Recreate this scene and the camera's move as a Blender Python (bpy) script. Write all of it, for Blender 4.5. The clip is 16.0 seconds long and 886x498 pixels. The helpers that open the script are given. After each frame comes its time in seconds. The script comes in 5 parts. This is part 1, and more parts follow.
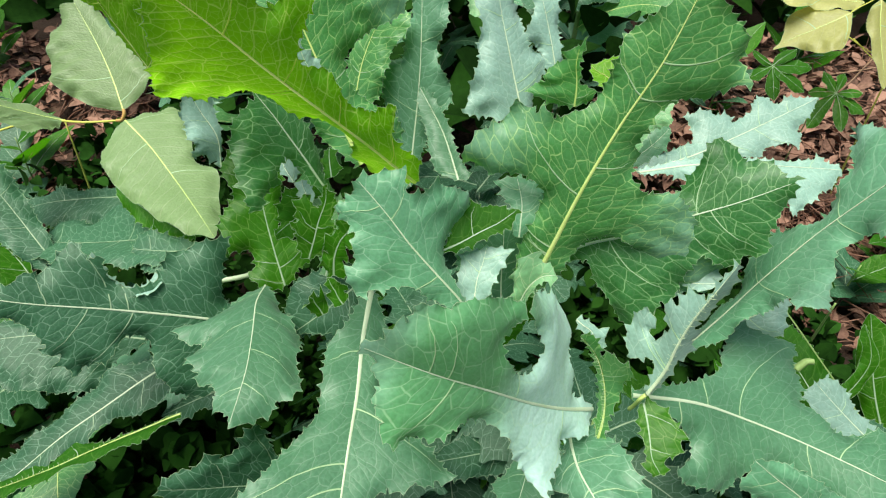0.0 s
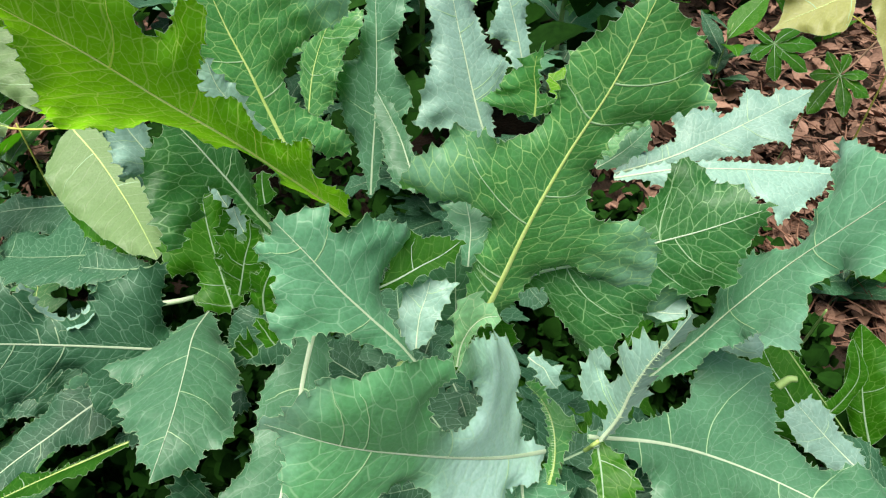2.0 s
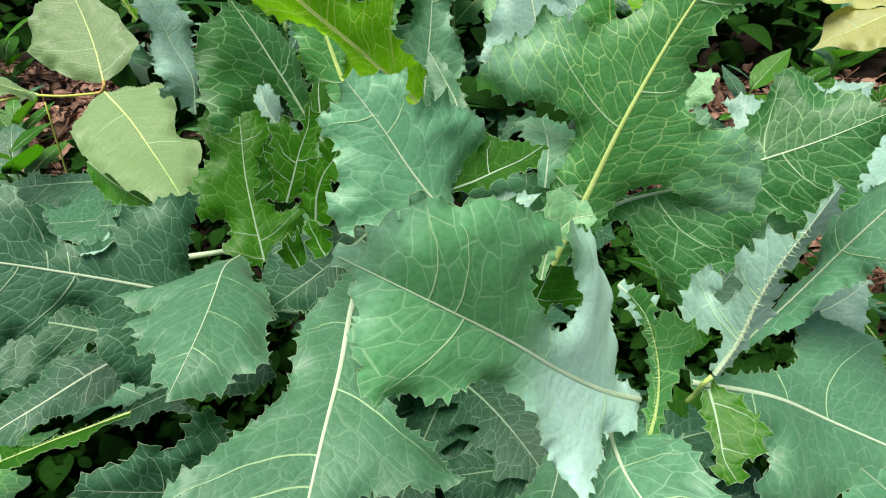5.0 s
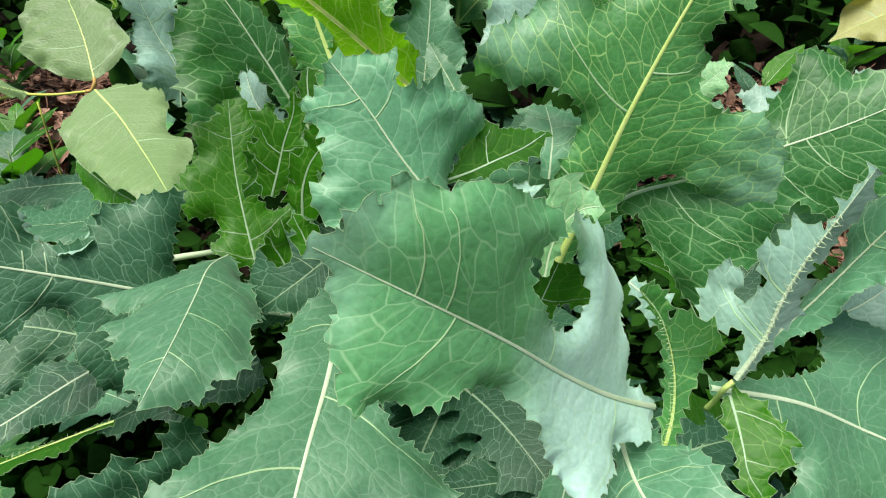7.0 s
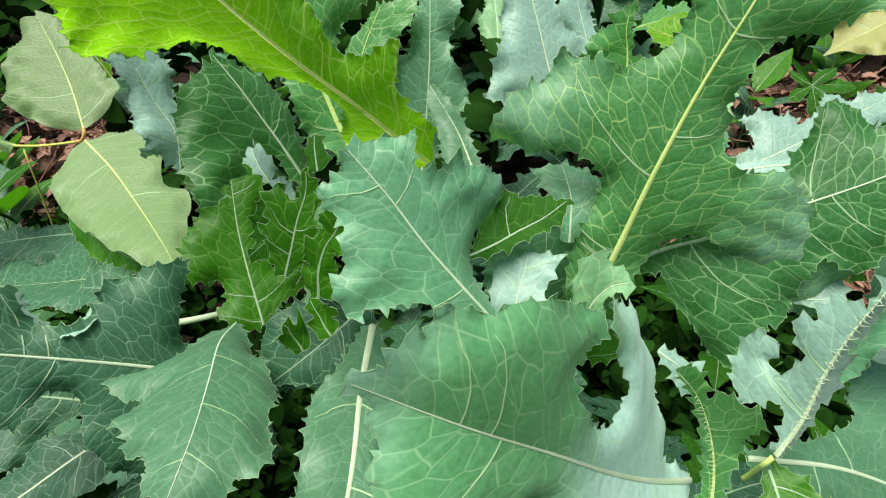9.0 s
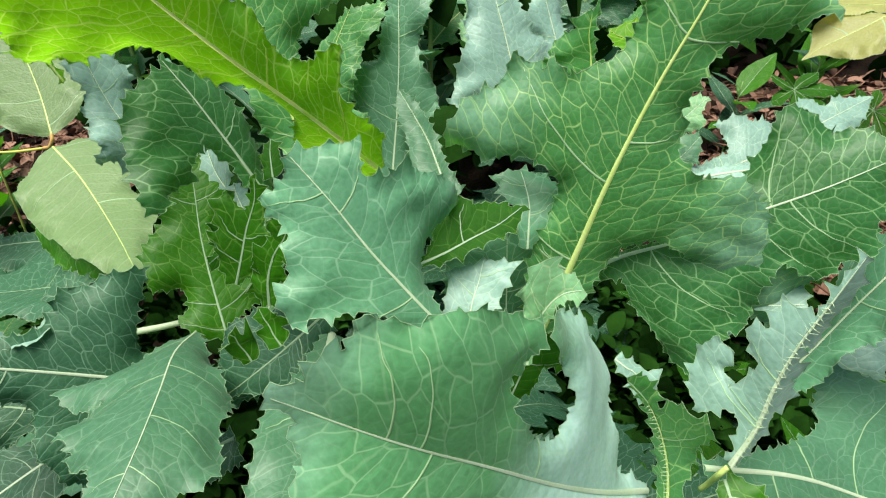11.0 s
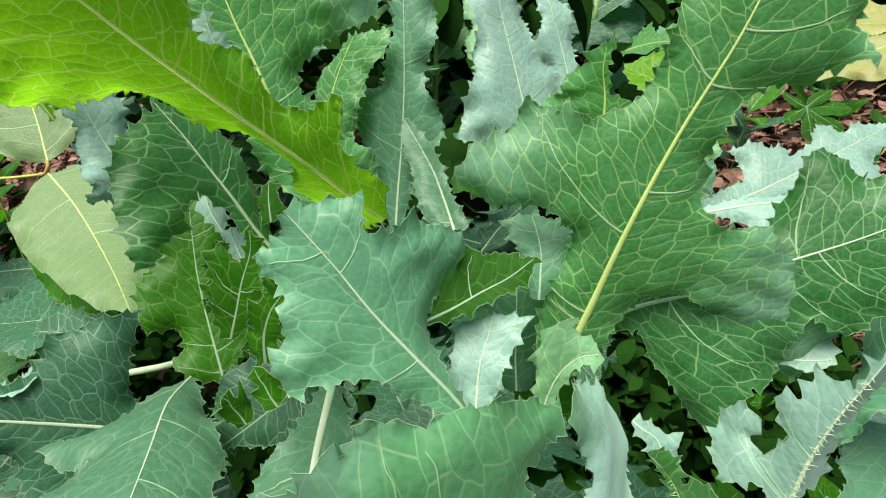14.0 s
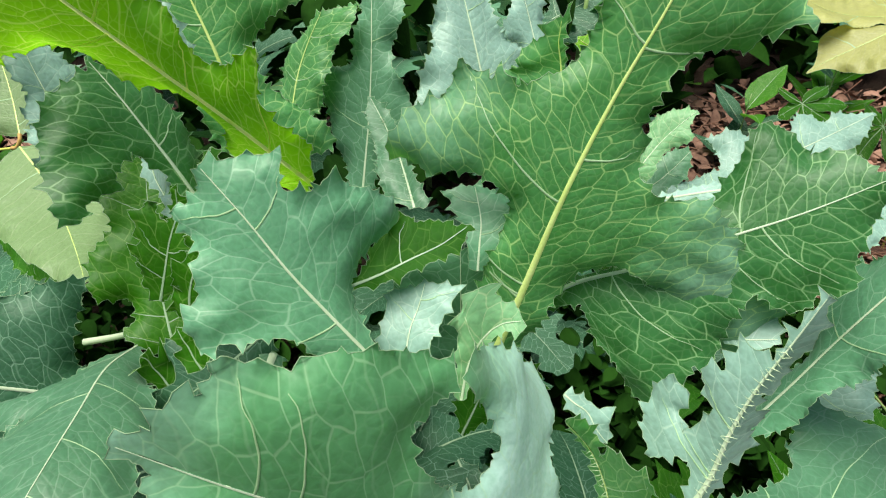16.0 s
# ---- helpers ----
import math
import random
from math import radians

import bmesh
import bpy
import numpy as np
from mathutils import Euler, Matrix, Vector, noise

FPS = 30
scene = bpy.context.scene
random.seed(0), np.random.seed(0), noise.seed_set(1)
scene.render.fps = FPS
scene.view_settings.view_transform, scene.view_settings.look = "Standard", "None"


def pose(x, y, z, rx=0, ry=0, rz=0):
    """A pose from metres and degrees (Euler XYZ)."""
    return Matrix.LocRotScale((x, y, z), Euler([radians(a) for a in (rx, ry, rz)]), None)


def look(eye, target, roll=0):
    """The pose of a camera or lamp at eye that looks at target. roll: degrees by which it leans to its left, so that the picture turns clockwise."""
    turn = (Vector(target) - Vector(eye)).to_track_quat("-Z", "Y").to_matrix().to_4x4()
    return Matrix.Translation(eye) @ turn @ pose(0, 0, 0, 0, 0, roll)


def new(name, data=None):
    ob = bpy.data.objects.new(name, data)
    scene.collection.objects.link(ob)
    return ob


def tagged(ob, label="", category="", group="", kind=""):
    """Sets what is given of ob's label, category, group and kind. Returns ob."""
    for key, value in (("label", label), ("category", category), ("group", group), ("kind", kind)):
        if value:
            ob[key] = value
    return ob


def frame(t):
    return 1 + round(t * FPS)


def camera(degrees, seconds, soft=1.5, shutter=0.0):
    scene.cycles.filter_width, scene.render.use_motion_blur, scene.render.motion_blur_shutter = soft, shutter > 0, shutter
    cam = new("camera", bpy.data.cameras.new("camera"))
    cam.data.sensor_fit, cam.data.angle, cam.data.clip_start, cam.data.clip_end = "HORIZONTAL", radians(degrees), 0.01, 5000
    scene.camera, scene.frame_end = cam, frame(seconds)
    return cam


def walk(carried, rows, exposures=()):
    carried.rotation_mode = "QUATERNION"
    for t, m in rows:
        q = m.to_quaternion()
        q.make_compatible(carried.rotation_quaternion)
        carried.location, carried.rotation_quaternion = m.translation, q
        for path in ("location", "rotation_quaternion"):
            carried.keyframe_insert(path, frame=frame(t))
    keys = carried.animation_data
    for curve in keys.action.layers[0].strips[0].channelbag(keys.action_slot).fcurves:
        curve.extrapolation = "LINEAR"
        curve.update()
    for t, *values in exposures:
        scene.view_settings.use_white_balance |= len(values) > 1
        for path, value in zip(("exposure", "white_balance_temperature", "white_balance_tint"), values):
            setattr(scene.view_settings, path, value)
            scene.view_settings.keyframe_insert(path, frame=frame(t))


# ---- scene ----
from mathutils.geometry import delaunay_2d_cdt

cam = camera(75.0, 16.0, 1.2)
PATH = [
    (0, (0.0000, 0.0000, 0.7000), (0.0000, 0.3716, 0.3654), 0.00),
    (0.5, (0.0155, 0.0053, 0.6886), (0.0153, 0.3739, 0.3508), -0.35),
    (1, (0.0432, 0.0279, 0.6770), (0.0406, 0.3907, 0.3330), -1.15),
    (1.5, (0.0596, 0.0483, 0.6884), (0.0508, 0.4069, 0.3401), -2.17),
    (2, (0.0484, 0.0543, 0.7103), (0.0386, 0.4067, 0.3557), -1.73),
    (2.5, (-0.0238, 0.0457, 0.7041), (-0.0315, 0.4069, 0.3584), -0.04),
    (3, (-0.0504, 0.0426, 0.6349), (-0.0633, 0.4219, 0.3095), 0.47),
    (3.5, (-0.0346, 0.0152, 0.5613), (-0.0449, 0.4086, 0.2529), 1.34),
    (4, (-0.0072, 0.0252, 0.5511), (-0.0199, 0.4186, 0.2428), 0.27),
    (4.5, (0.0061, 0.0254, 0.5812), (-0.0090, 0.4236, 0.2792), -0.39),
    (4.7, (0.0027, 0.0163, 0.5931), (-0.0064, 0.4208, 0.2993), 0.24),
    (6.8, (0.0006, 0.0295, 0.5735), (-0.0175, 0.4362, 0.2832), -0.87),
    (7, (0.0086, 0.0328, 0.5735), (-0.0090, 0.4408, 0.2851), -0.83),
    (7.5, (0.0130, 0.0441, 0.5868), (-0.0002, 0.4533, 0.2999), -1.46),
    (8, (0.0120, 0.0586, 0.5886), (0.0003, 0.4665, 0.2997), -2.17),
    (8.5, (-0.0078, 0.0627, 0.6013), (-0.0189, 0.4704, 0.3120), -2.46),
    (9, (-0.0084, 0.0650, 0.6009), (-0.0163, 0.4722, 0.3108), -2.32),
    (9.5, (0.0037, 0.0665, 0.5911), (-0.0029, 0.4735, 0.3007), -2.42),
    (9.7, (0.0094, 0.0687, 0.5939), (0.0038, 0.4757, 0.3035), -2.41),
    (12, (0.0140, 0.0700, 0.5993), (0.0097, 0.4814, 0.3153), -2.23),
    (12.5, (0.0136, 0.0813, 0.5986), (0.0070, 0.4930, 0.3150), -2.35),
    (13, (0.0229, 0.0947, 0.5954), (0.0172, 0.5064, 0.3118), -2.00),
    (13.5, (0.0207, 0.1034, 0.6085), (0.0121, 0.5107, 0.3186), -2.93),
    (14, (0.0127, 0.0969, 0.6089), (0.0050, 0.5086, 0.3253), -2.23),
    (14.5, (0.0225, 0.0984, 0.6084), (0.0135, 0.5112, 0.3265), -1.97),
    (15, (0.0318, 0.0930, 0.5923), (0.0228, 0.5037, 0.3073), -1.99),
    (15.5, (0.0580, 0.0891, 0.5859), (0.0371, 0.4982, 0.2991), -2.36),
    (16, (0.0498, 0.0917, 0.5919), (0.0336, 0.5035, 0.3087), -1.65),
]
walk(cam, [(t, look(eye, target, roll)) for t, eye, target, roll in PATH])

# ---- light: a bright overcast sky with a wide, soft sun ----
SUN_ELEVATION, SUN_TURN = 76.0, 235.0
world = bpy.data.worlds.new("sky")
scene.world = world
world.use_nodes = True
wn = world.node_tree.nodes
sky = wn.new("ShaderNodeTexSky")
sky.sky_type, sky.sun_disc = "NISHITA", False
sky.sun_elevation, sky.sun_rotation = radians(SUN_ELEVATION), radians(SUN_TURN)
sky.dust_density, sky.ozone_density = 3.0, 1.0
wn["Background"].inputs["Strength"].default_value = 0.075
world.node_tree.links.new(sky.outputs["Color"], wn["Background"].inputs["Color"])
sun = new("sun", bpy.data.lights.new("sun", "SUN"))
sun.data.energy, sun.data.angle, sun.data.color = 5.6, radians(42), (0.98, 0.97, 0.84)
sun.matrix_world = look((math.sin(radians(SUN_TURN)) * 2, math.cos(radians(SUN_TURN)) * 2, 2.0 * math.tan(radians(SUN_ELEVATION))), (0, 0, 0))
scene.view_settings.exposure = 0.38


# ---- materials ----
def nodes_of(name):
    mat = bpy.data.materials.new(name)
    mat.use_nodes = True
    nt = mat.node_tree
    nt.nodes.clear()
    return mat, nt, nt.nodes, nt.links


def add(nt, kind, **values):
    """A node, with the given properties and, by their names, input values."""
    node = nt.nodes.new(kind)
    for key, value in values.items():
        if key.startswith("in_"):
            node.inputs[key[3:].replace("_", " ")].default_value = value
        elif key == "operation":
            node.operation = value
        elif key == "feature":
            node.feature = value
        elif key == "dimensions":
            node.voronoi_dimensions = value
        elif key == "noise_dimensions":
            node.noise_dimensions = value
        elif key == "data_type":
            node.data_type = value
        elif key == "blend":
            node.blend_type = value
    return node


def ramp(nt, source, stops):
    node = nt.nodes.new("ShaderNodeValToRGB")
    els = node.color_ramp.elements
    while len(els) < len(stops):
        els.new(0.5)
    for el, (at, value) in zip(els, stops):
        el.position = at
        el.color = (*value, 1) if isinstance(value, tuple) else (value, value, value, 1)
    nt.links.new(source, node.inputs["Fac"])
    return node.outputs["Color"]


def mixed(nt, fac, a, b, blend="MIX"):
    node = nt.nodes.new("ShaderNodeMix")
    node.data_type, node.blend_type = "RGBA", blend
    for value, at in ((fac, 0), (a, 6), (b, 7)):
        if isinstance(value, (int, float)):
            node.inputs[at].default_value = value
        elif isinstance(value, tuple):
            node.inputs[at].default_value = (*value, 1)
        else:
            nt.links.new(value, node.inputs[at])
    return node.outputs[2]


def leaf_material(name, base, bloom, bloom_amount, vein, through_colour, through_amount, cell=75.0, roughness=0.48, vein_amount=0.75, sheen=0.0, spacing=0.019, sky_pale_base=0.0, sky_pale_lobe=0.0, saturation=1.05, net_amount=1.0, gloss=0.5):
    """A leaf's blade: green with a waxy bloom in clouds, a net of pale veins, and light that shines through."""
    mat, nt, n, l = nodes_of(name)
    uv = add(nt, "ShaderNodeUVMap")
    info = add(nt, "ShaderNodeObjectInfo")
    shift = add(nt, "ShaderNodeVectorMath", operation="ADD")
    l.new(uv.outputs["UV"], shift.inputs[0])
    l.new(info.outputs["Random"], shift.inputs[1])
    warp = add(nt, "ShaderNodeTexNoise", in_Scale=60.0, in_Detail=2.0)
    l.new(shift.outputs[0], warp.inputs["Vector"])
    lower = add(nt, "ShaderNodeVectorMath", operation="SUBTRACT")
    lower.inputs[1].default_value = (0.5, 0.5, 0.5)
    l.new(warp.outputs["Color"], lower.inputs[0])
    scaled = add(nt, "ShaderNodeVectorMath", operation="SCALE")
    scaled.inputs["Scale"].default_value = 0.006
    l.new(lower.outputs[0], scaled.inputs[0])
    bent = add(nt, "ShaderNodeVectorMath", operation="ADD")
    l.new(shift.outputs[0], bent.inputs[0])
    l.new(scaled.outputs[0], bent.inputs[1])
    # the net of veins: its meshes are drawn out along the side veins, which leave the midrib at a slant
    parts = add(nt, "ShaderNodeSeparateXYZ")
    l.new(uv.outputs["UV"], parts.inputs[0])
    bends = add(nt, "ShaderNodeSeparateXYZ")
    l.new(bent.outputs[0], bends.inputs[0])
    out_from = add(nt, "ShaderNodeMath", operation="ABSOLUTE")
    l.new(parts.outputs["Y"], out_from.inputs[0])
    slant = add(nt, "ShaderNodeMath", operation="MULTIPLY_ADD")
    slant.inputs[1].default_value = -0.65
    l.new(out_from.outputs[0], slant.inputs[0])
    l.new(bends.outputs["X"], slant.inputs[2])
    outwards = add(nt, "ShaderNodeMath", operation="MULTIPLY")
    outwards.inputs[1].default_value = 0.74
    l.new(bends.outputs["Y"], outwards.inputs[0])
    skew = add(nt, "ShaderNodeCombineXYZ")
    l.new(slant.outputs[0], skew.inputs["X"])
    l.new(outwards.outputs[0], skew.inputs["Y"])
    coarse = add(nt, "ShaderNodeTexVoronoi", feature="DISTANCE_TO_EDGE", dimensions="2D", in_Scale=1.6 * cell, in_Randomness=0.85)
    fine = add(nt, "ShaderNodeTexVoronoi", feature="DISTANCE_TO_EDGE", dimensions="2D", in_Scale=cell * 3.1)
    l.new(skew.outputs[0], coarse.inputs["Vector"])
    l.new(bent.outputs[0], fine.inputs["Vector"])
    net = ramp(nt, coarse.outputs["Distance"], [(0.011, net_amount), (0.036, 0.0)])
    web = ramp(nt, fine.outputs["Distance"], [(0.02, 0.16), (0.10, 0.0)])
    veins = mixed(nt, 1.0, net, web, "LIGHTEN")
    drift = add(nt, "ShaderNodeTexNoise", in_Scale=30.0, in_Detail=1.5)
    l.new(shift.outputs[0], drift.inputs["Vector"])
    strayed = add(nt, "ShaderNodeMath", operation="MULTIPLY_ADD")
    strayed.inputs[1].default_value = 0.012
    l.new(drift.outputs["Fac"], strayed.inputs[0])
    l.new(slant.outputs[0], strayed.inputs[2])
    nearest = add(nt, "ShaderNodeMath", operation="PINGPONG")
    nearest.inputs[1].default_value = spacing / 2
    l.new(strayed.outputs[0], nearest.inputs[0])
    line = add(nt, "ShaderNodeMapRange")
    for at, value in ((1, 0.0002), (2, 0.0007), (3, 1.0), (4, 0.0)):
        line.inputs[at].default_value = value
    l.new(nearest.outputs[0], line.inputs[0])
    veins = mixed(nt, 0.45, veins, line.outputs[0], "LIGHTEN")
    clouds = add(nt, "ShaderNodeTexNoise", in_Scale=16.0, in_Detail=6.0, in_Roughness=0.6)
    grain = add(nt, "ShaderNodeTexNoise", in_Scale=420.0, in_Detail=3.0)
    for node in (clouds, grain):
        l.new(shift.outputs[0], node.inputs["Vector"])
    wax = ramp(nt, clouds.outputs["Fac"], [(0.3, max(0.0, bloom_amount - 0.24)), (0.72, min(1.0, bloom_amount + 0.24))])
    # paled towards the base: skylight on the upturned lobe, put into the colour
    towards = add(nt, "ShaderNodeMapRange")
    for at, value in ((1, 0.105), (2, 0.155), (3, sky_pale_base), (4, 0.0)):
        towards.inputs[at].default_value = value
    ragged = add(nt, "ShaderNodeMath", operation="MULTIPLY_ADD")
    ragged.inputs[1].default_value = 0.05
    l.new(clouds.outputs["Fac"], ragged.inputs[0])
    l.new(parts.outputs["X"], ragged.inputs[2])
    l.new(ragged.outputs[0], towards.inputs[0])
    colour = mixed(nt, wax, base, bloom)
    colour = mixed(nt, towards.outputs[0], colour, (0.46, 0.65, 0.60))
    # outermost lobes are paled too, painting in their sheen from the sky
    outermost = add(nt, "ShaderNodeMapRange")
    for at, value in ((1, 0.07), (2, 0.115), (3, 0.0), (4, sky_pale_lobe)):
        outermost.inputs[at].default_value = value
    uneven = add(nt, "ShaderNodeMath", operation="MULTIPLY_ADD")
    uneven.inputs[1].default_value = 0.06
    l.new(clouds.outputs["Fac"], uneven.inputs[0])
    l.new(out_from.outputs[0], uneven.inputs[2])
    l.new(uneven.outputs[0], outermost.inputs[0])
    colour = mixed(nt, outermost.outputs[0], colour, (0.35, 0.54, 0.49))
    # and at the very tip of a long leaf: a painted sky glint
    tip = add(nt, "ShaderNodeMapRange")
    for at, value in ((1, 0.185), (2, 0.225), (3, 0.0), (4, 0.65 * sky_pale_base)):
        tip.inputs[at].default_value = value
    l.new(parts.outputs["X"], tip.inputs[0])
    colour = mixed(nt, tip.outputs[0], colour, (0.42, 0.60, 0.56))
    colour = mixed(nt, 0.5, colour, ramp(nt, grain.outputs["Fac"], [(0.3, 0.36), (0.7, 0.64)]), "OVERLAY")
    own = add(nt, "ShaderNodeHueSaturation", in_Saturation=saturation)
    spread = add(nt, "ShaderNodeMapRange")
    for at, value in ((3, 0.82), (4, 1.15)):
        spread.inputs[at].default_value = value
    l.new(info.outputs["Random"], spread.inputs[0])
    l.new(spread.outputs[0], own.inputs["Value"])
    l.new(colour, own.inputs["Color"])
    strength = mixed(nt, 1.0, veins, (vein_amount,) * 3, "MULTIPLY")
    colour = mixed(nt, strength, own.outputs[0], vein)
    # the blade swells between its veins
    swell = mixed(nt, 0.5, ramp(nt, coarse.outputs["Distance"], [(0.0, 0.0), (0.3, 1.0)]), ramp(nt, fine.outputs["Distance"], [(0.0, 0.3), (0.3, 0.7)]))
    bumped = mixed(nt, 0.12, swell, grain.outputs["Fac"])
    bump = add(nt, "ShaderNodeBump", in_Strength=0.3, in_Distance=0.0012)
    l.new(bumped, bump.inputs["Height"])
    skin = add(nt, "ShaderNodeBsdfPrincipled", in_Roughness=roughness)
    skin.inputs["Specular IOR Level"].default_value = gloss
    skin.inputs["Sheen Weight"].default_value = sheen
    skin.inputs["Sheen Roughness"].default_value = 0.45
    skin.inputs["Sheen Tint"].default_value = (0.85, 1.0, 0.95, 1)
    l.new(colour, skin.inputs["Base Color"])
    l.new(bump.outputs[0], skin.inputs["Normal"])
    glow = add(nt, "ShaderNodeBsdfTranslucent")
    l.new(mixed(nt, strength, through_colour, vein), glow.inputs["Color"])
    l.new(bump.outputs[0], glow.inputs["Normal"])
    both = add(nt, "ShaderNodeMixShader")
    both.inputs[0].default_value = through_amount
    l.new(skin.outputs[0], both.inputs[1])
    l.new(glow.outputs[0], both.inputs[2])
    out = add(nt, "ShaderNodeOutputMaterial")
    l.new(both.outputs[0], out.inputs["Surface"])
    return mat


def rough_material(name, dark, light, scale, roughness=0.7, bump=0.5, size=0.003, shine=0.25):
    """A matt surface between two colours, in clouds and in grain."""
    mat, nt, n, l = nodes_of(name)
    place = add(nt, "ShaderNodeNewGeometry")
    clouds = add(nt, "ShaderNodeTexNoise", in_Scale=scale, in_Detail=6.0, in_Roughness=0.65)
    grain = add(nt, "ShaderNodeTexNoise", in_Scale=scale * 9, in_Detail=4.0)
    for node in (clouds, grain):
        l.new(place.outputs["Position"], node.inputs["Vector"])
    own = mixed(nt, 0.5, clouds.outputs["Fac"], grain.outputs["Fac"])
    own = mixed(nt, 0.35, own, place.outputs["Random Per Island"])
    colour = ramp(nt, own, [(0.3, dark), (0.7, light)])
    skin = add(nt, "ShaderNodeBsdfPrincipled", in_Roughness=roughness)
    skin.inputs["Specular IOR Level"].default_value = shine
    l.new(colour, skin.inputs["Base Color"])
    relief = add(nt, "ShaderNodeBump", in_Strength=bump, in_Distance=size)
    l.new(grain.outputs["Fac"], relief.inputs["Height"])
    l.new(relief.outputs[0], skin.inputs["Normal"])
    out = add(nt, "ShaderNodeOutputMaterial")
    l.new(skin.outputs[0], out.inputs["Surface"])
    return mat


def rib_material(name, dark, light, scale, through_amount=0.12):
    """Juicy pale tissue, which lets light through."""
    mat, nt, n, l = nodes_of(name)
    place = add(nt, "ShaderNodeNewGeometry")
    clouds = add(nt, "ShaderNodeTexNoise", in_Scale=scale, in_Detail=4.0)
    streaks = add(nt, "ShaderNodeTexNoise", in_Scale=scale * 12, in_Detail=3.0)
    for node in (clouds, streaks):
        l.new(place.outputs["Position"], node.inputs["Vector"])
    colour = ramp(nt, mixed(nt, 0.4, clouds.outputs["Fac"], streaks.outputs["Fac"]), [(0.3, dark), (0.7, light)])
    skin = add(nt, "ShaderNodeBsdfPrincipled", in_Roughness=0.45)
    glow = add(nt, "ShaderNodeBsdfTranslucent")
    both = add(nt, "ShaderNodeMixShader")
    both.inputs[0].default_value = through_amount
    l.new(colour, skin.inputs["Base Color"])
    l.new(colour, glow.inputs["Color"])
    l.new(skin.outputs[0], both.inputs[1])
    l.new(glow.outputs[0], both.inputs[2])
    out = add(nt, "ShaderNodeOutputMaterial")
    l.new(both.outputs[0], out.inputs["Surface"])
    return mat


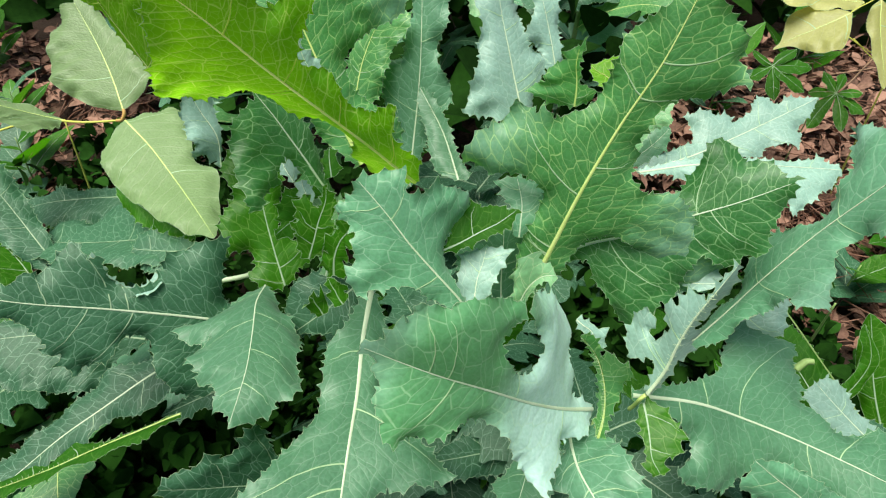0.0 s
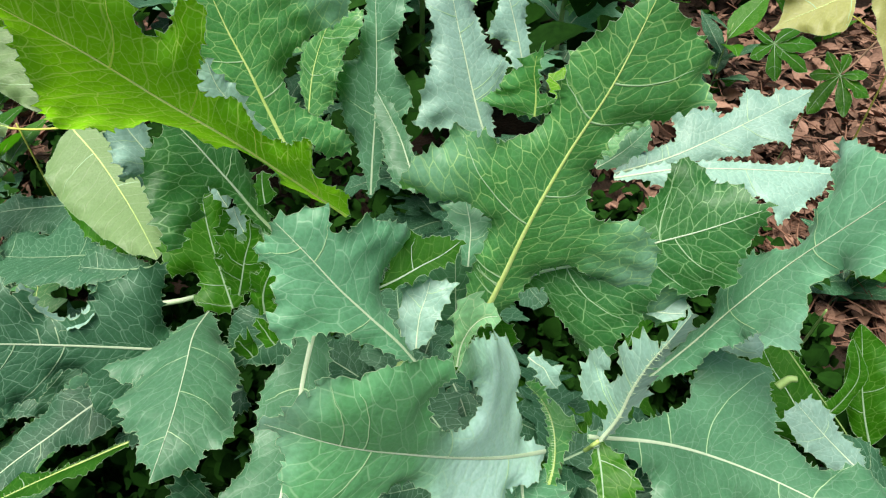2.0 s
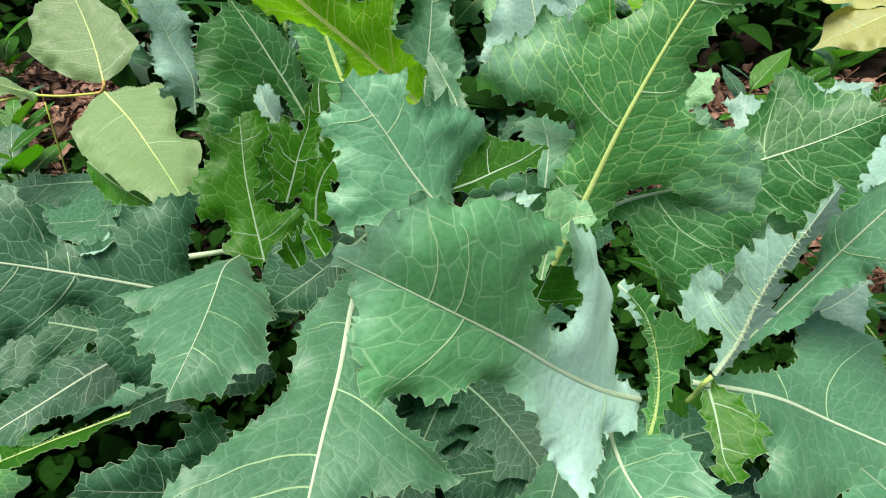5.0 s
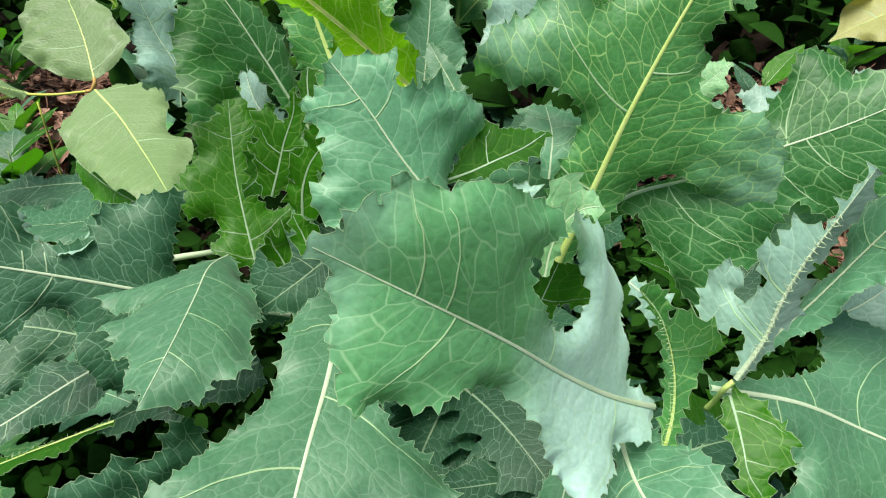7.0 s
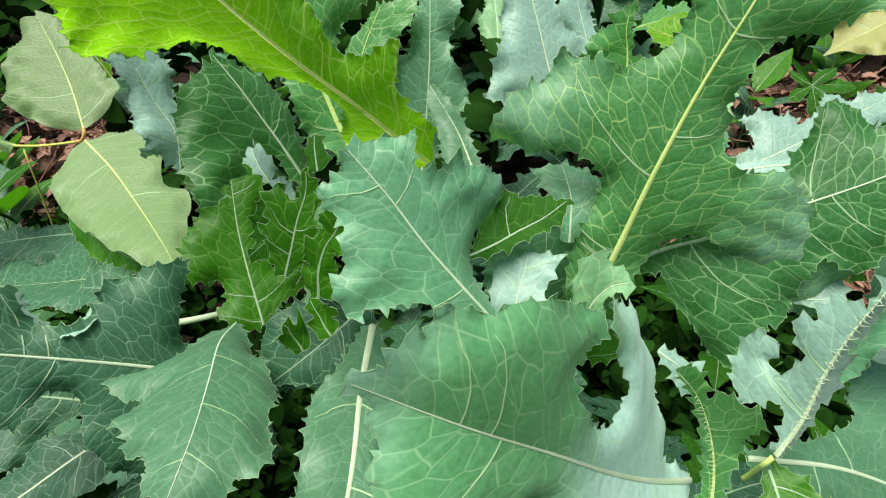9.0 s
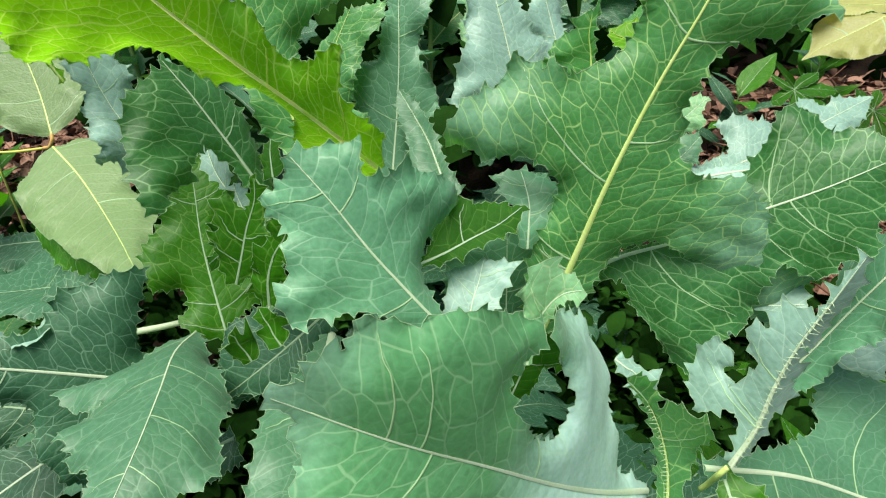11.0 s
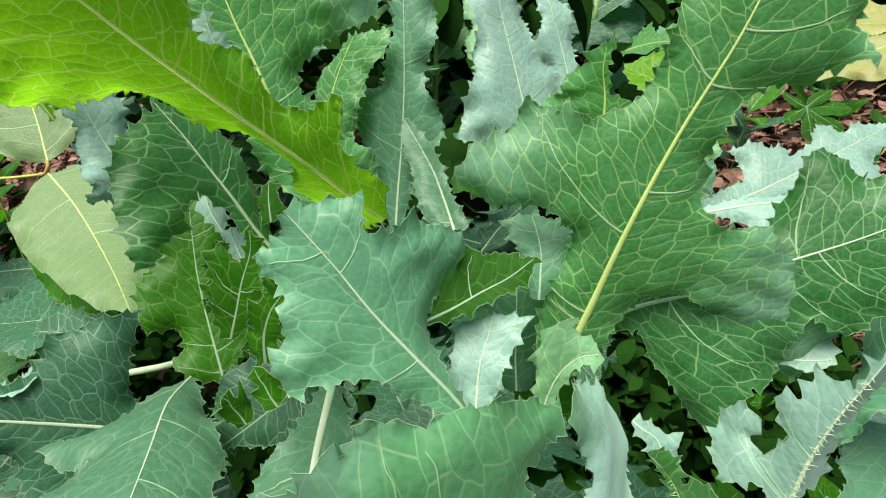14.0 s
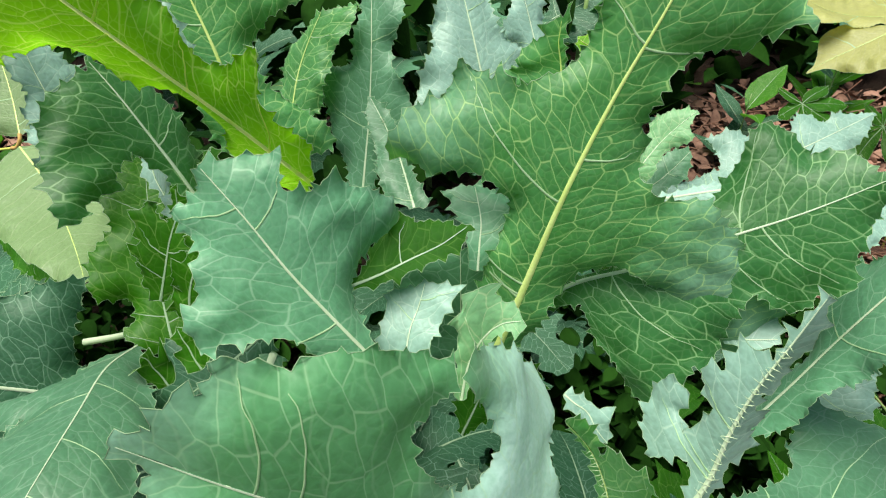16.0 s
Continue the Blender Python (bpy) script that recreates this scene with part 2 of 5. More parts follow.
BLADES = {
    "blue": leaf_material("glaucous_leaf", (0.045, 0.168, 0.075), (0.17, 0.37, 0.235), 0.48, (0.42, 0.64, 0.44), (0.12, 0.46, 0.06), 0.22, vein_amount=0.34, cell=62.0, sheen=0.15, sky_pale_lobe=0.6),
    "dull": leaf_material("dull_glaucous_leaf", (0.042, 0.15, 0.067), (0.13, 0.285, 0.175), 0.5, (0.40, 0.58, 0.40), (0.12, 0.42, 0.05), 0.24, vein_amount=0.34, cell=64.0, sheen=0.1, net_amount=0.6),
    # for leaves deep in shade: the shade is coloured into a darker green blade
    "deep": leaf_material("shade_coloured_dark_leaf", (0.014, 0.088, 0.002), (0.026, 0.12, 0.008), 0.25, (0.18, 0.36, 0.06), (0.08, 0.34, 0.004), 0.34, roughness=0.7, vein_amount=0.32, saturation=1.15, gloss=0.25),
    "sage": leaf_material("grey_green_leaf", (0.025, 0.118, 0.023), (0.074, 0.205, 0.092), 0.38, (0.36, 0.60, 0.26), (0.15, 0.52, 0.02), 0.28, vein_amount=0.55, cell=70.0, sheen=0.12, saturation=1.15),
    "mid": leaf_material("bloomed_green_leaf", (0.056, 0.18, 0.065), (0.155, 0.33, 0.195), 0.52, (0.38, 0.62, 0.34), (0.16, 0.54, 0.03), 0.28, vein_amount=0.42, cell=60.0, sheen=0.15, sky_pale_base=0.95, saturation=1.15),
    # darkened copy of the glaucous blade; its colour carries the shade on dim leaves
    "teal": leaf_material("shade_coloured_glaucous_leaf", (0.014, 0.072, 0.029), (0.045, 0.135, 0.072), 0.5, (0.30, 0.50, 0.34), (0.05, 0.22, 0.04), 0.22, vein_amount=0.42, roughness=0.58),
    "green": leaf_material("green_leaf", (0.037, 0.17, 0.026), (0.125, 0.31, 0.16), 0.4, (0.42, 0.66, 0.22), (0.17, 0.58, 0.02), 0.3, vein_amount=0.66, cell=72.0, sheen=0.12, sky_pale_lobe=0.35, saturation=1.08),
    # light from behind is partly put into this bright yellow-green
    "lime": leaf_material("backlit_lime_leaf", (0.12, 0.35, 0.012), (0.18, 0.42, 0.035), 0.2, (0.72, 0.88, 0.20), (0.30, 0.72, 0.008), 0.64, vein_amount=0.85, net_amount=0.55, saturation=1.15),
    # green blade again, toned down; shade on inner leaves is in its colour
    "olive": leaf_material("shade_coloured_green_leaf", (0.028, 0.12, 0.008), (0.06, 0.18, 0.03), 0.25, (0.30, 0.48, 0.12), (0.10, 0.36, 0.008), 0.28, vein_amount=0.32, saturation=1.15, gloss=0.3),
    "pale": leaf_material("pale_leaf", (0.10, 0.28, 0.09), (0.24, 0.46, 0.27), 0.5, (0.5, 0.62, 0.34), (0.2, 0.42, 0.05), 0.3, vein_amount=0.5, sheen=0.1),
    "under": leaf_material("leaf_underside", (0.09, 0.22, 0.07), (0.20, 0.34, 0.20), 0.45, (0.46, 0.58, 0.30), (0.16, 0.34, 0.04), 0.3, vein_amount=0.5),
    # lighter copy of the glaucous blade, with skylight on upturned leaves painted in
    "white": leaf_material("sky_lit_pale_leaf", (0.155, 0.30, 0.23), (0.295, 0.46, 0.405), 0.6, (0.55, 0.72, 0.55), (0.2, 0.44, 0.12), 0.22, vein_amount=0.3, sheen=0.3),
    "bean": leaf_material("bean_leaf", (0.17, 0.28, 0.11), (0.26, 0.37, 0.19), 0.45, (0.46, 0.54, 0.30), (0.27, 0.42, 0.08), 0.4, cell=150.0, vein_amount=0.75, spacing=0.015, net_amount=0.12),
    "yellow": leaf_material("yellowing_bean_leaf", (0.42, 0.44, 0.12), (0.52, 0.52, 0.26), 0.4, (0.58, 0.6, 0.35), (0.6, 0.6, 0.1), 0.4, cell=140.0, vein_amount=0.4, spacing=0.015, net_amount=0.15),
}
RIB = rib_material("midrib_skin", (0.55, 0.69, 0.46), (0.73, 0.83, 0.63), 60.0, 0.35)
RIB_DARK = rib_material("dark_midrib_skin", (0.24, 0.38, 0.22), (0.38, 0.52, 0.33), 60.0, 0.2)
RIB_YELLOW = rib_material("yellow_midrib_skin", (0.48, 0.64, 0.15), (0.66, 0.79, 0.30), 60.0, 0.15)
# brighter than the other midribs: backlight given to it as colour
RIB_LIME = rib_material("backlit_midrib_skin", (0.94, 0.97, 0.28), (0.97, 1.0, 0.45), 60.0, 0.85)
VEIN = rib_material("vein_skin", (0.36, 0.57, 0.29), (0.50, 0.68, 0.41), 60.0, 0.35)
EDGE = rib_material("leaf_edge", (0.36, 0.54, 0.30), (0.50, 0.66, 0.42), 80.0, 0.45)
SPINE = rib_material("spine_skin", (0.50, 0.64, 0.36), (0.64, 0.76, 0.48), 80.0)
STALK = rough_material("stalk_skin", (0.16, 0.28, 0.07), (0.30, 0.42, 0.16), 50.0, 0.5, 0.3, 0.001)
BEAN_STALK = rough_material("bean_stalk_skin", (0.42, 0.45, 0.06), (0.55, 0.55, 0.14), 50.0, 0.5, 0.2, 0.0006)
JOINT = rough_material("bean_joint_skin", (0.40, 0.22, 0.06), (0.52, 0.34, 0.12), 80.0, 0.6, 0.2, 0.0006)
SOIL = rough_material("soil", (0.008, 0.006, 0.004), (0.05, 0.027, 0.017), 14.0, 0.9, 0.9, 0.008)
LITTER = rough_material("dead_leaf", (0.06, 0.03, 0.02), (0.33, 0.185, 0.135), 20.0, 0.8, 0.5, 0.002)
STRAW = rough_material("dry_straw", (0.07, 0.03, 0.018), (0.24, 0.125, 0.085), 30.0, 0.8, 0.3, 0.001)
# nearly black green: the deep shade between the plants is in this colour
SHADE_UNDERGROWTH = rough_material("shade_coloured_undergrowth", (0.004, 0.018, 0.002), (0.018, 0.065, 0.008), 12.0, 0.9, 0.3, 0.001, 0.05)
TWIG = rough_material("dry_twig", (0.16, 0.09, 0.06), (0.40, 0.26, 0.18), 40.0, 0.8, 0.5, 0.001)


# ---- building ----
def part_of(name, me, material, parent=None, label=""):
    me.materials.append(material)
    me.polygons.foreach_set("use_smooth", [True] * len(me.polygons))
    ob = new(name, me)
    ob.parent = parent
    return tagged(ob, label)


def along(points, s):
    """Place and direction on a smooth curve through evenly spaced points, at s from 0 to 1; straight on beyond its ends."""
    p = np.asarray(points, float)
    n = len(p) - 1
    s = np.atleast_1d(np.asarray(s, float))
    inside = np.clip(s, 0, 1)
    i = np.minimum((inside * n).astype(int), n - 1)
    q = (inside * n - i)[:, None]
    e = np.vstack([2 * p[0] - p[1], p, 2 * p[-1] - p[-2]])
    a, b, c, d = e[i], e[i + 1], e[i + 2], e[i + 3]
    u, v, w = c - a, 2 * a - 5 * b + 4 * c - d, 3 * b - 3 * c + d - a
    place = 0.5 * (2 * b + u * q + v * q**2 + w * q**3)
    way = 0.5 * (u + 2 * v * q + 3 * w * q**2) * n
    return place + way * (s - inside)[:, None], way / np.linalg.norm(way, axis=1)[:, None]


def tube(points, radii, sides=6, flat=1.0, up=(0, 0, 1)):
    """A tapered round bar along points, as vertices and faces. flat: its height over its width."""
    p, r = np.asarray(points, float), np.asarray(radii, float)
    way = np.gradient(p, axis=0)
    way /= np.linalg.norm(way, axis=1)[:, None] + 1e-12
    side = np.cross(way, np.asarray(up, float))
    side /= np.linalg.norm(side, axis=1)[:, None] + 1e-9
    top = np.cross(side, way)
    turn = np.arange(sides) * 2 * np.pi / sides
    ring = p[:, None] + r[:, None, None] * (np.cos(turn)[None, :, None] * side[:, None] + flat * np.sin(turn)[None, :, None] * top[:, None])
    verts = ring.reshape(-1, 3)
    faces = [(k * sides + j, k * sides + (j + 1) % sides, (k + 1) * sides + (j + 1) % sides, (k + 1) * sides + j) for k in range(len(p) - 1) for j in range(sides)]
    faces += [tuple(range(sides))[::-1], tuple((len(p) - 1) * sides + j for j in range(sides))]
    return verts, faces


def ridge(sheet, u, w, half, lift=0.0002):
    """A rounded ridge on a leaf's sheet along (u, w), half as wide as given."""
    du, dw = np.gradient(u), np.gradient(w)
    size = np.hypot(du, dw) + 1e-12
    rows = []
    for across, up in ((-1, -0.05), (-0.6, 0.2), (0, 0.3), (0.6, 0.2), (1, -0.05)):
        rows.append(sheet.at(u - across * half * dw / size, w + across * half * du / size, up * half + lift))
    n = len(u)
    faces = [(j * n + k, j * n + k + 1, (j + 1) * n + k + 1, (j + 1) * n + k) for j in range(4) for k in range(n - 1)]
    return np.concatenate(rows), faces


def mesh_of(name, pieces):
    """One mesh from several (vertices, faces)."""
    verts, faces, start = [], [], 0
    for v, f in pieces:
        verts.append(np.asarray(v))
        faces += [tuple(i + start for i in face) for face in f]
        start += len(v)
    me = bpy.data.meshes.new(name)
    me.from_pydata(np.concatenate(verts).tolist(), [], faces)
    return me


def smooth_line(knots, step, closed=False):
    """Points along a soft curve through knots in the plane, about step apart."""
    k = np.asarray(knots, float)
    out = []
    for i in range(len(k) - 1):
        a, b, c, d = k[max(i - 1, 0)], k[i], k[i + 1], k[min(i + 2, len(k) - 1)]
        m = max(2, int(np.linalg.norm(c - b) / step))
        q = (np.arange(m) / m)[:, None]
        t = 0.28
        out.append((2 * q**3 - 3 * q**2 + 1) * b + (q**3 - 2 * q**2 + q) * t * (c - a) + (-2 * q**3 + 3 * q**2) * c + (q**3 - q**2) * t * (d - b))
    return np.concatenate(out + [k[-1:]])


def inside_of(poly, pts):
    x, y = pts[:, 0], pts[:, 1]
    hit = np.zeros(len(pts), bool)
    for (x0, y0), (x1, y1) in zip(poly, np.roll(poly, -1, 0)):
        cross = (y0 > y) != (y1 > y)
        hit ^= cross & (x < (x1 - x0) * (y - y0) / (y1 - y0 + 1e-15) + x0)
    return hit


class Blade:
    """The curved sheet of a leaf: from the way along its midrib and the way across, both in metres, to a place."""

    def __init__(self, rib, normal, fold, curl, ripple, seed):
        self.rib, self.ripple, self.curl = np.asarray(rib, float), ripple, curl
        self.fold = fold if isinstance(fold, tuple) else (fold, fold)
        faces = np.asarray(normal, float)
        self.faces = faces if faces.ndim == 2 else np.stack([faces, faces])
        at, _ = along(self.rib, np.linspace(0, 1, 60))
        self.length = float(np.linalg.norm(np.diff(at, axis=0), axis=1).sum())
        self.phase = np.random.RandomState(seed).rand(8) * 6.28

    margin = None

    def at(self, u, w, lift=0.0):
        if self.margin is not None:
            lift = lift + self.margin(u, w)
        p, t = along(self.rib, u / self.length)
        q = np.clip(u / self.length, 0, 1)[:, None]
        a = np.cross(self.faces[0] * (1 - q) + self.faces[1] * q, t)
        a /= np.linalg.norm(a, axis=1)[:, None]
        n = np.cross(t, a)
        f = self.phase
        far = np.abs(w) / self.length
        swing = np.sin(u / self.length * 13 + f[0] + np.sign(w) * f[4]) + 0.5 * np.sin(u / self.length * 23 + f[1] - np.sign(w) * f[5])
        frill = np.sin(u * 330 + f[2]) + 0.7 * np.sin(u * 170 - w * 240 + f[3])
        fold, bow = (np.where(w > 0, pair[0], pair[1]) for pair in (self.fold, self.curl))
        h = fold * np.abs(w) + bow * w * w + 0.018 * self.length * swing * np.minimum(far, 0.35) * np.minimum(far / 0.1, 1.0) + self.ripple * frill * np.minimum(far / 0.3, 1.0) ** 1.5 + lift
        return p + w[:, None] * a + h[:, None] * n


count = [0]


def leaf(plant, kind, rib, normal, fold, rib_mm, upper, lower, spiny=False, tooth=0.0031, step=0.0016, ripple=0.0009, plain=False, vein_size=1.0, curl=(0.0, 0.0)):
    """A leaf: its midrib from base to tip, the way that it faces, and its two margins, each by the lobes and hollows from base
    to tip: percent of the length along the midrib and out from it. fold and curl bend each side."""
    count[0] += 1
    rnd = np.random.RandomState(count[0])
    sheet = Blade(rib, normal, fold, curl, ripple, count[0])
    normal = tuple(sheet.faces.mean(0))
    size = sheet.length
    knots = [(0, rib_mm / 1000)] + [(size * s / 100, size * w / 100) for s, w in upper] + [(size, 0)] + [(size * s / 100, size * w / 100) for s, w in lower[::-1]] + [(0, -rib_mm / 1000)]
    line = smooth_line(knots, step)
    # teeth: sharp points of uneven size along the margin
    way = np.gradient(line, axis=0)
    out = np.stack([-way[:, 1], way[:, 0]], 1)
    out /= np.linalg.norm(out, axis=1)[:, None] + 1e-12
    k, push = 2, 0.3 * tooth * rnd.rand(len(line)) * (np.arange(len(line)) % 2)
    while k < len(line) - 3:
        high = tooth * (0.5 + 1.1 * rnd.rand())
        push[k - 2 : k + 2] = 0.12 * high, 0.42 * high, high, 0.05 * high
        k += rnd.randint(4, 8)
    area = 0.5 * np.sum(line[:, 0] * np.roll(line[:, 1], -1) - np.roll(line[:, 0], -1) * line[:, 1])
    line = line + out * (push * (-1 if area > 0 else 1))[:, None]
    low, high = line.min(0), line.max(0)
    gap = max(0.0032, size / 50)
    gx, gy = np.meshgrid(np.arange(low[0], high[0], gap), np.arange(low[1], high[1], gap))
    grid = np.stack([gx.ravel(), gy.ravel()], 1) + (rnd.rand(gx.size, 2) - 0.5) * gap * 0.5
    grid = grid[inside_of(line, grid)]
    s = np.linspace(0.0, 0.99, 56) * size
    half = rib_mm / 2000 * (1.0 - 0.97 * (s / size) ** 0.65) + 0.00012
    spine = np.concatenate([np.stack([s[1:], side * 0.85 * half[1:]], 1) for side in (-1, 1)])
    spine = spine[inside_of(line, spine)]
    grid = grid[np.abs(grid[:, 1]) > 0.002]
    every = np.concatenate([line, spine, grid])
    f = rnd.rand(6) * 6.28
    edge = min(0.017, 0.12 * size)

    def margin(u, w):
        """How far the blade's margin curls up or down."""
        pts = np.stack([u, w], 1)
        near = np.sqrt(((pts[:, None] - line[None, ::2]) ** 2).sum(2)).min(1)
        wave = 0.7 * np.sin(u * 150 + f[0] + np.sign(w) * f[1]) + 0.4 * np.sin(w * 210 + u * 60 + f[2]) - 1.1
        return edge * 0.3 * wave * np.clip(1 - near / edge, 0, 1) ** 2 * np.minimum(np.abs(w) / edge, 1)

    if not plain:
        sheet.margin = margin
    from_cdt = delaunay_2d_cdt([Vector(p) for p in every], [], [list(range(len(line)))], 1, 1e-6)
    flat = np.array([tuple(v) for v in from_cdt[0]])
    me = bpy.data.meshes.new("leaf")
    on_rib = np.abs(flat[:, 1]) < np.where(flat[:, 0] < s[-1], 1.02 * np.interp(flat[:, 0], s, half), 0)
    me.from_pydata(sheet.at(flat[:, 0], flat[:, 1]).tolist(), [], [list(face) for face in from_cdt[2] if not on_rib[list(face)].all()])
    uv = me.uv_layers.new(name="UVMap")
    corners = np.empty(len(me.loops), int)
    me.loops.foreach_get("vertex_index", corners)
    uv.data.foreach_set("uv", flat[corners].ravel())
    ob = part_of("leaf", me, BLADES[kind], plant)
    ob.location = -plant.location
    # midrib
    yellowish = kind in ("green", "lime", "olive", "deep", "bean", "yellow", "under")
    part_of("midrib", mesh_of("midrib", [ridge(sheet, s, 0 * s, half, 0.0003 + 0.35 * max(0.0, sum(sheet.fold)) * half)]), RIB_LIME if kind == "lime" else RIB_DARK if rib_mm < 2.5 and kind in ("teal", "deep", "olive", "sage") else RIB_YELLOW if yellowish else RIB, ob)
    # side veins, one to each lobe
    for side in () if plain else (upper, lower):
        reach = np.array([(size * a / 100, size * b / 100) for a, b in side])
        far = [i for i in range(len(reach)) if abs(reach[i, 1]) > 0.012 and (i == 0 or abs(reach[i, 1]) >= abs(reach[i - 1, 1])) and (i == len(reach) - 1 or abs(reach[i, 1]) >= abs(reach[i + 1, 1]))]
        for i in far:
            tip = reach[i] * (0.97, 0.9)
            start = max(0.02 * size, min(tip[0] - 0.55 * abs(tip[1]), 0.9 * size))
            q = np.linspace(0, 1, 26)
            u = start + (tip[0] - start) * q**1.5
            w = tip[1] * q + q * (0.0014 * np.sin(q * 7 + i) + 0.0005 * np.sin(q * 21 + 2 * i))
            keep = inside_of(line, np.stack([u, w], 1))
            keep[0] = True
            if keep.sum() < 5:
                continue
            stop = len(keep) if keep.all() else int(np.argmin(keep))
            if stop < 5:
                continue
            u, w, q = u[:stop], w[:stop], q[:stop]
            part_of("vein", mesh_of("vein", [ridge(sheet, u, w, vein_size * (rib_mm / 1000 * 0.08 + 0.0002) * (1 - 0.75 * q))]), RIB_LIME if kind == "lime" else RIB_DARK if kind in ("teal", "deep", "olive") else VEIN, ob)
    # the thickened pale rim
    rim = np.concatenate([line, line[:1]])
    if not plain:
        part_of("rim", mesh_of("rim", [tube(sheet.at(rim[:, 0], rim[:, 1]), np.full(len(rim), 0.00014), 4, 1.0, normal)]), EDGE, ob)
    if spiny:
        for q in np.linspace(0.02, 0.8, 34):
            for side in (-1, 1):
                root = sheet.at(np.array([q * size]), np.array([0.0]), 0.0006)[0]
                aim = sheet.at(np.array([q * size + 0.0025 * rnd.randn()]), np.array([side * 0.004]), 0.004)[0] - root
                aim *= (0.0018 + 0.0022 * rnd.rand()) / np.linalg.norm(aim)
                part_of("spine", mesh_of("spine", [tube([root, root + aim * 0.5, root + aim], [0.0002, 0.00013, 0.00003], 4)]), SPINE, ob)
    return ob


def plant_thing(name, label, category, foot, top, thick, material, lean=(0, 0), stem_name="stem"):
    """A plant: an empty at its foot with its main stem."""
    ob = tagged(new(name), label, category)
    ob.location = foot
    foot_v, top_v = np.zeros(3), np.subtract(top, foot)
    q = np.linspace(0, 1, 14)[:, None]
    line = foot_v + (top_v - foot_v) * q + np.array([lean[0], lean[1], 0]) * np.sin(q * np.pi)
    line[0, 2] -= 0.02
    part_of(stem_name, mesh_of(stem_name, [tube(line, thick * (1 - 0.55 * q[:, 0]), 10, 1.0, (0, 1, 0))]), material, ob)
    return ob


# ---- ground ----
def ground():
    rings, spokes = [0.0] + [0.03 * 1.12**i for i in range(96)], 96
    verts, faces = [], []
    for r in rings:
        for k in range(spokes):
            a = 2 * math.pi * k / spokes
            x, y = 0.1 + r * math.cos(a), 0.4 + r * math.sin(a)
            z = 0.012 * noise.noise((x * 9, y * 9, 0)) + 0.03 * noise.noise((x * 2, y * 2, 3)) if r < 30 else 0.0
            verts.append((x, y, z))
    for i in range(len(rings) - 1):
        for k in range(spokes):
            faces.append((i * spokes + k, i * spokes + (k + 1) % spokes, (i + 1) * spokes + (k + 1) % spokes, (i + 1) * spokes + k))
    me = bpy.data.meshes.new("ground")
    me.from_pydata(verts, [], faces)
    me.validate()
    return tagged(part_of("ground", me, SOIL), "reddish brown bare soil under the plants", "ground", kind="structure")


ground()


def stalk(plant, name, material, points, first_mm, last_mm):
    """A round stalk through points, under its plant."""
    q = np.linspace(0, 1, 16)
    line, _ = along(points, q)
    ob = part_of(name, mesh_of(name, [tube(line, (first_mm + (last_mm - first_mm) * q) / 2000, 8, 1.0, (0.1, 0.3, 1))]), material, plant)
    ob.location = -plant.location
    return ob


def free_leaf(plant, kind, root, turn, length, rise, sag, width, rnd, lobes=5, rib_mm=2.4):
    """A lettuce leaf that grows outwards from a stem: turn in degrees, rise and sag of its midrib as shares of its length."""
    way = np.array([math.cos(radians(turn)), math.sin(radians(turn)), 0])
    q = np.linspace(0, 1, 5)
    rib = [tuple(np.asarray(root) + way * length * x + np.array([0, 0, length * (rise * x - sag * x * x)])) for x in q]
    chord = np.subtract(rib[-1], rib[0])
    normal = np.cross(chord, np.cross((0, 0, 1), chord)) + 0.25 * np.linalg.norm(chord) ** 2 * rnd.randn(3)
    normal /= np.linalg.norm(normal)
    sides = []
    for sign in (1, -1):
        edge = []
        for k in range(lobes):
            s = 12 + 76 * k / (lobes - 1)
            swell = width * (0.55 + 0.45 * math.sin(math.pi * (0.15 + 0.8 * k / (lobes - 1))))
            edge += [(s - 6 + 3 * rnd.rand(), sign * swell * (0.4 + 0.2 * rnd.rand())), (s + 2 + 3 * rnd.rand(), sign * swell * (0.9 + 0.3 * rnd.rand())), (s + 6, sign * swell * 0.7)]
        sides.append(tuple(edge))
    return leaf(plant, kind, rib, tuple(normal), 0.15 * rnd.rand(), rib_mm, sides[0], sides[1], step=0.004, tooth=0.003, plain=True)


def simple_leaf(plant, kind, root, turn, length, rise, sag, width, rnd):
    """A plain oval leaf on a weed."""
    way = np.array([math.cos(radians(turn)), math.sin(radians(turn)), 0])
    rib = [tuple(np.asarray(root) + way * length * x + np.array([0, 0, length * (rise * x - sag * x * x)])) for x in np.linspace(0, 1, 4)]
    chord = np.subtract(rib[-1], rib[0])
    normal = np.cross(chord, np.cross((0, 0, 1), chord))
    normal /= np.linalg.norm(normal)
    edge = [(8, 0.35), (25, 0.85), (45, 1.0), (65, 0.8), (85, 0.35)]
    return leaf(plant, kind, rib, tuple(normal), 0.1, 1.2, tuple((a, width * b) for a, b in edge), tuple((a, -width * b) for a, b in edge), step=0.005, tooth=0.0006, plain=True)


# ---- the plants ----
front_plant = plant_thing("wild_lettuce", "large blue-green wild lettuce with lobed toothed leaves", "plant", (0.0, 0.36, 0.0), (0.0, 0.345, 0.27), 0.011, STALK)
side_plant = plant_thing("wild_lettuce", "blue-green wild lettuce with spiny pale midribs", "plant", (0.15, 0.30, 0.0), (0.135, 0.275, 0.25), 0.009, STALK)
back_plant = plant_thing("wild_lettuce", "tall blue-green wild lettuce growing behind the large one", "plant", (0.05, 0.64, 0.0), (0.035, 0.625, 0.22), 0.009, STALK)
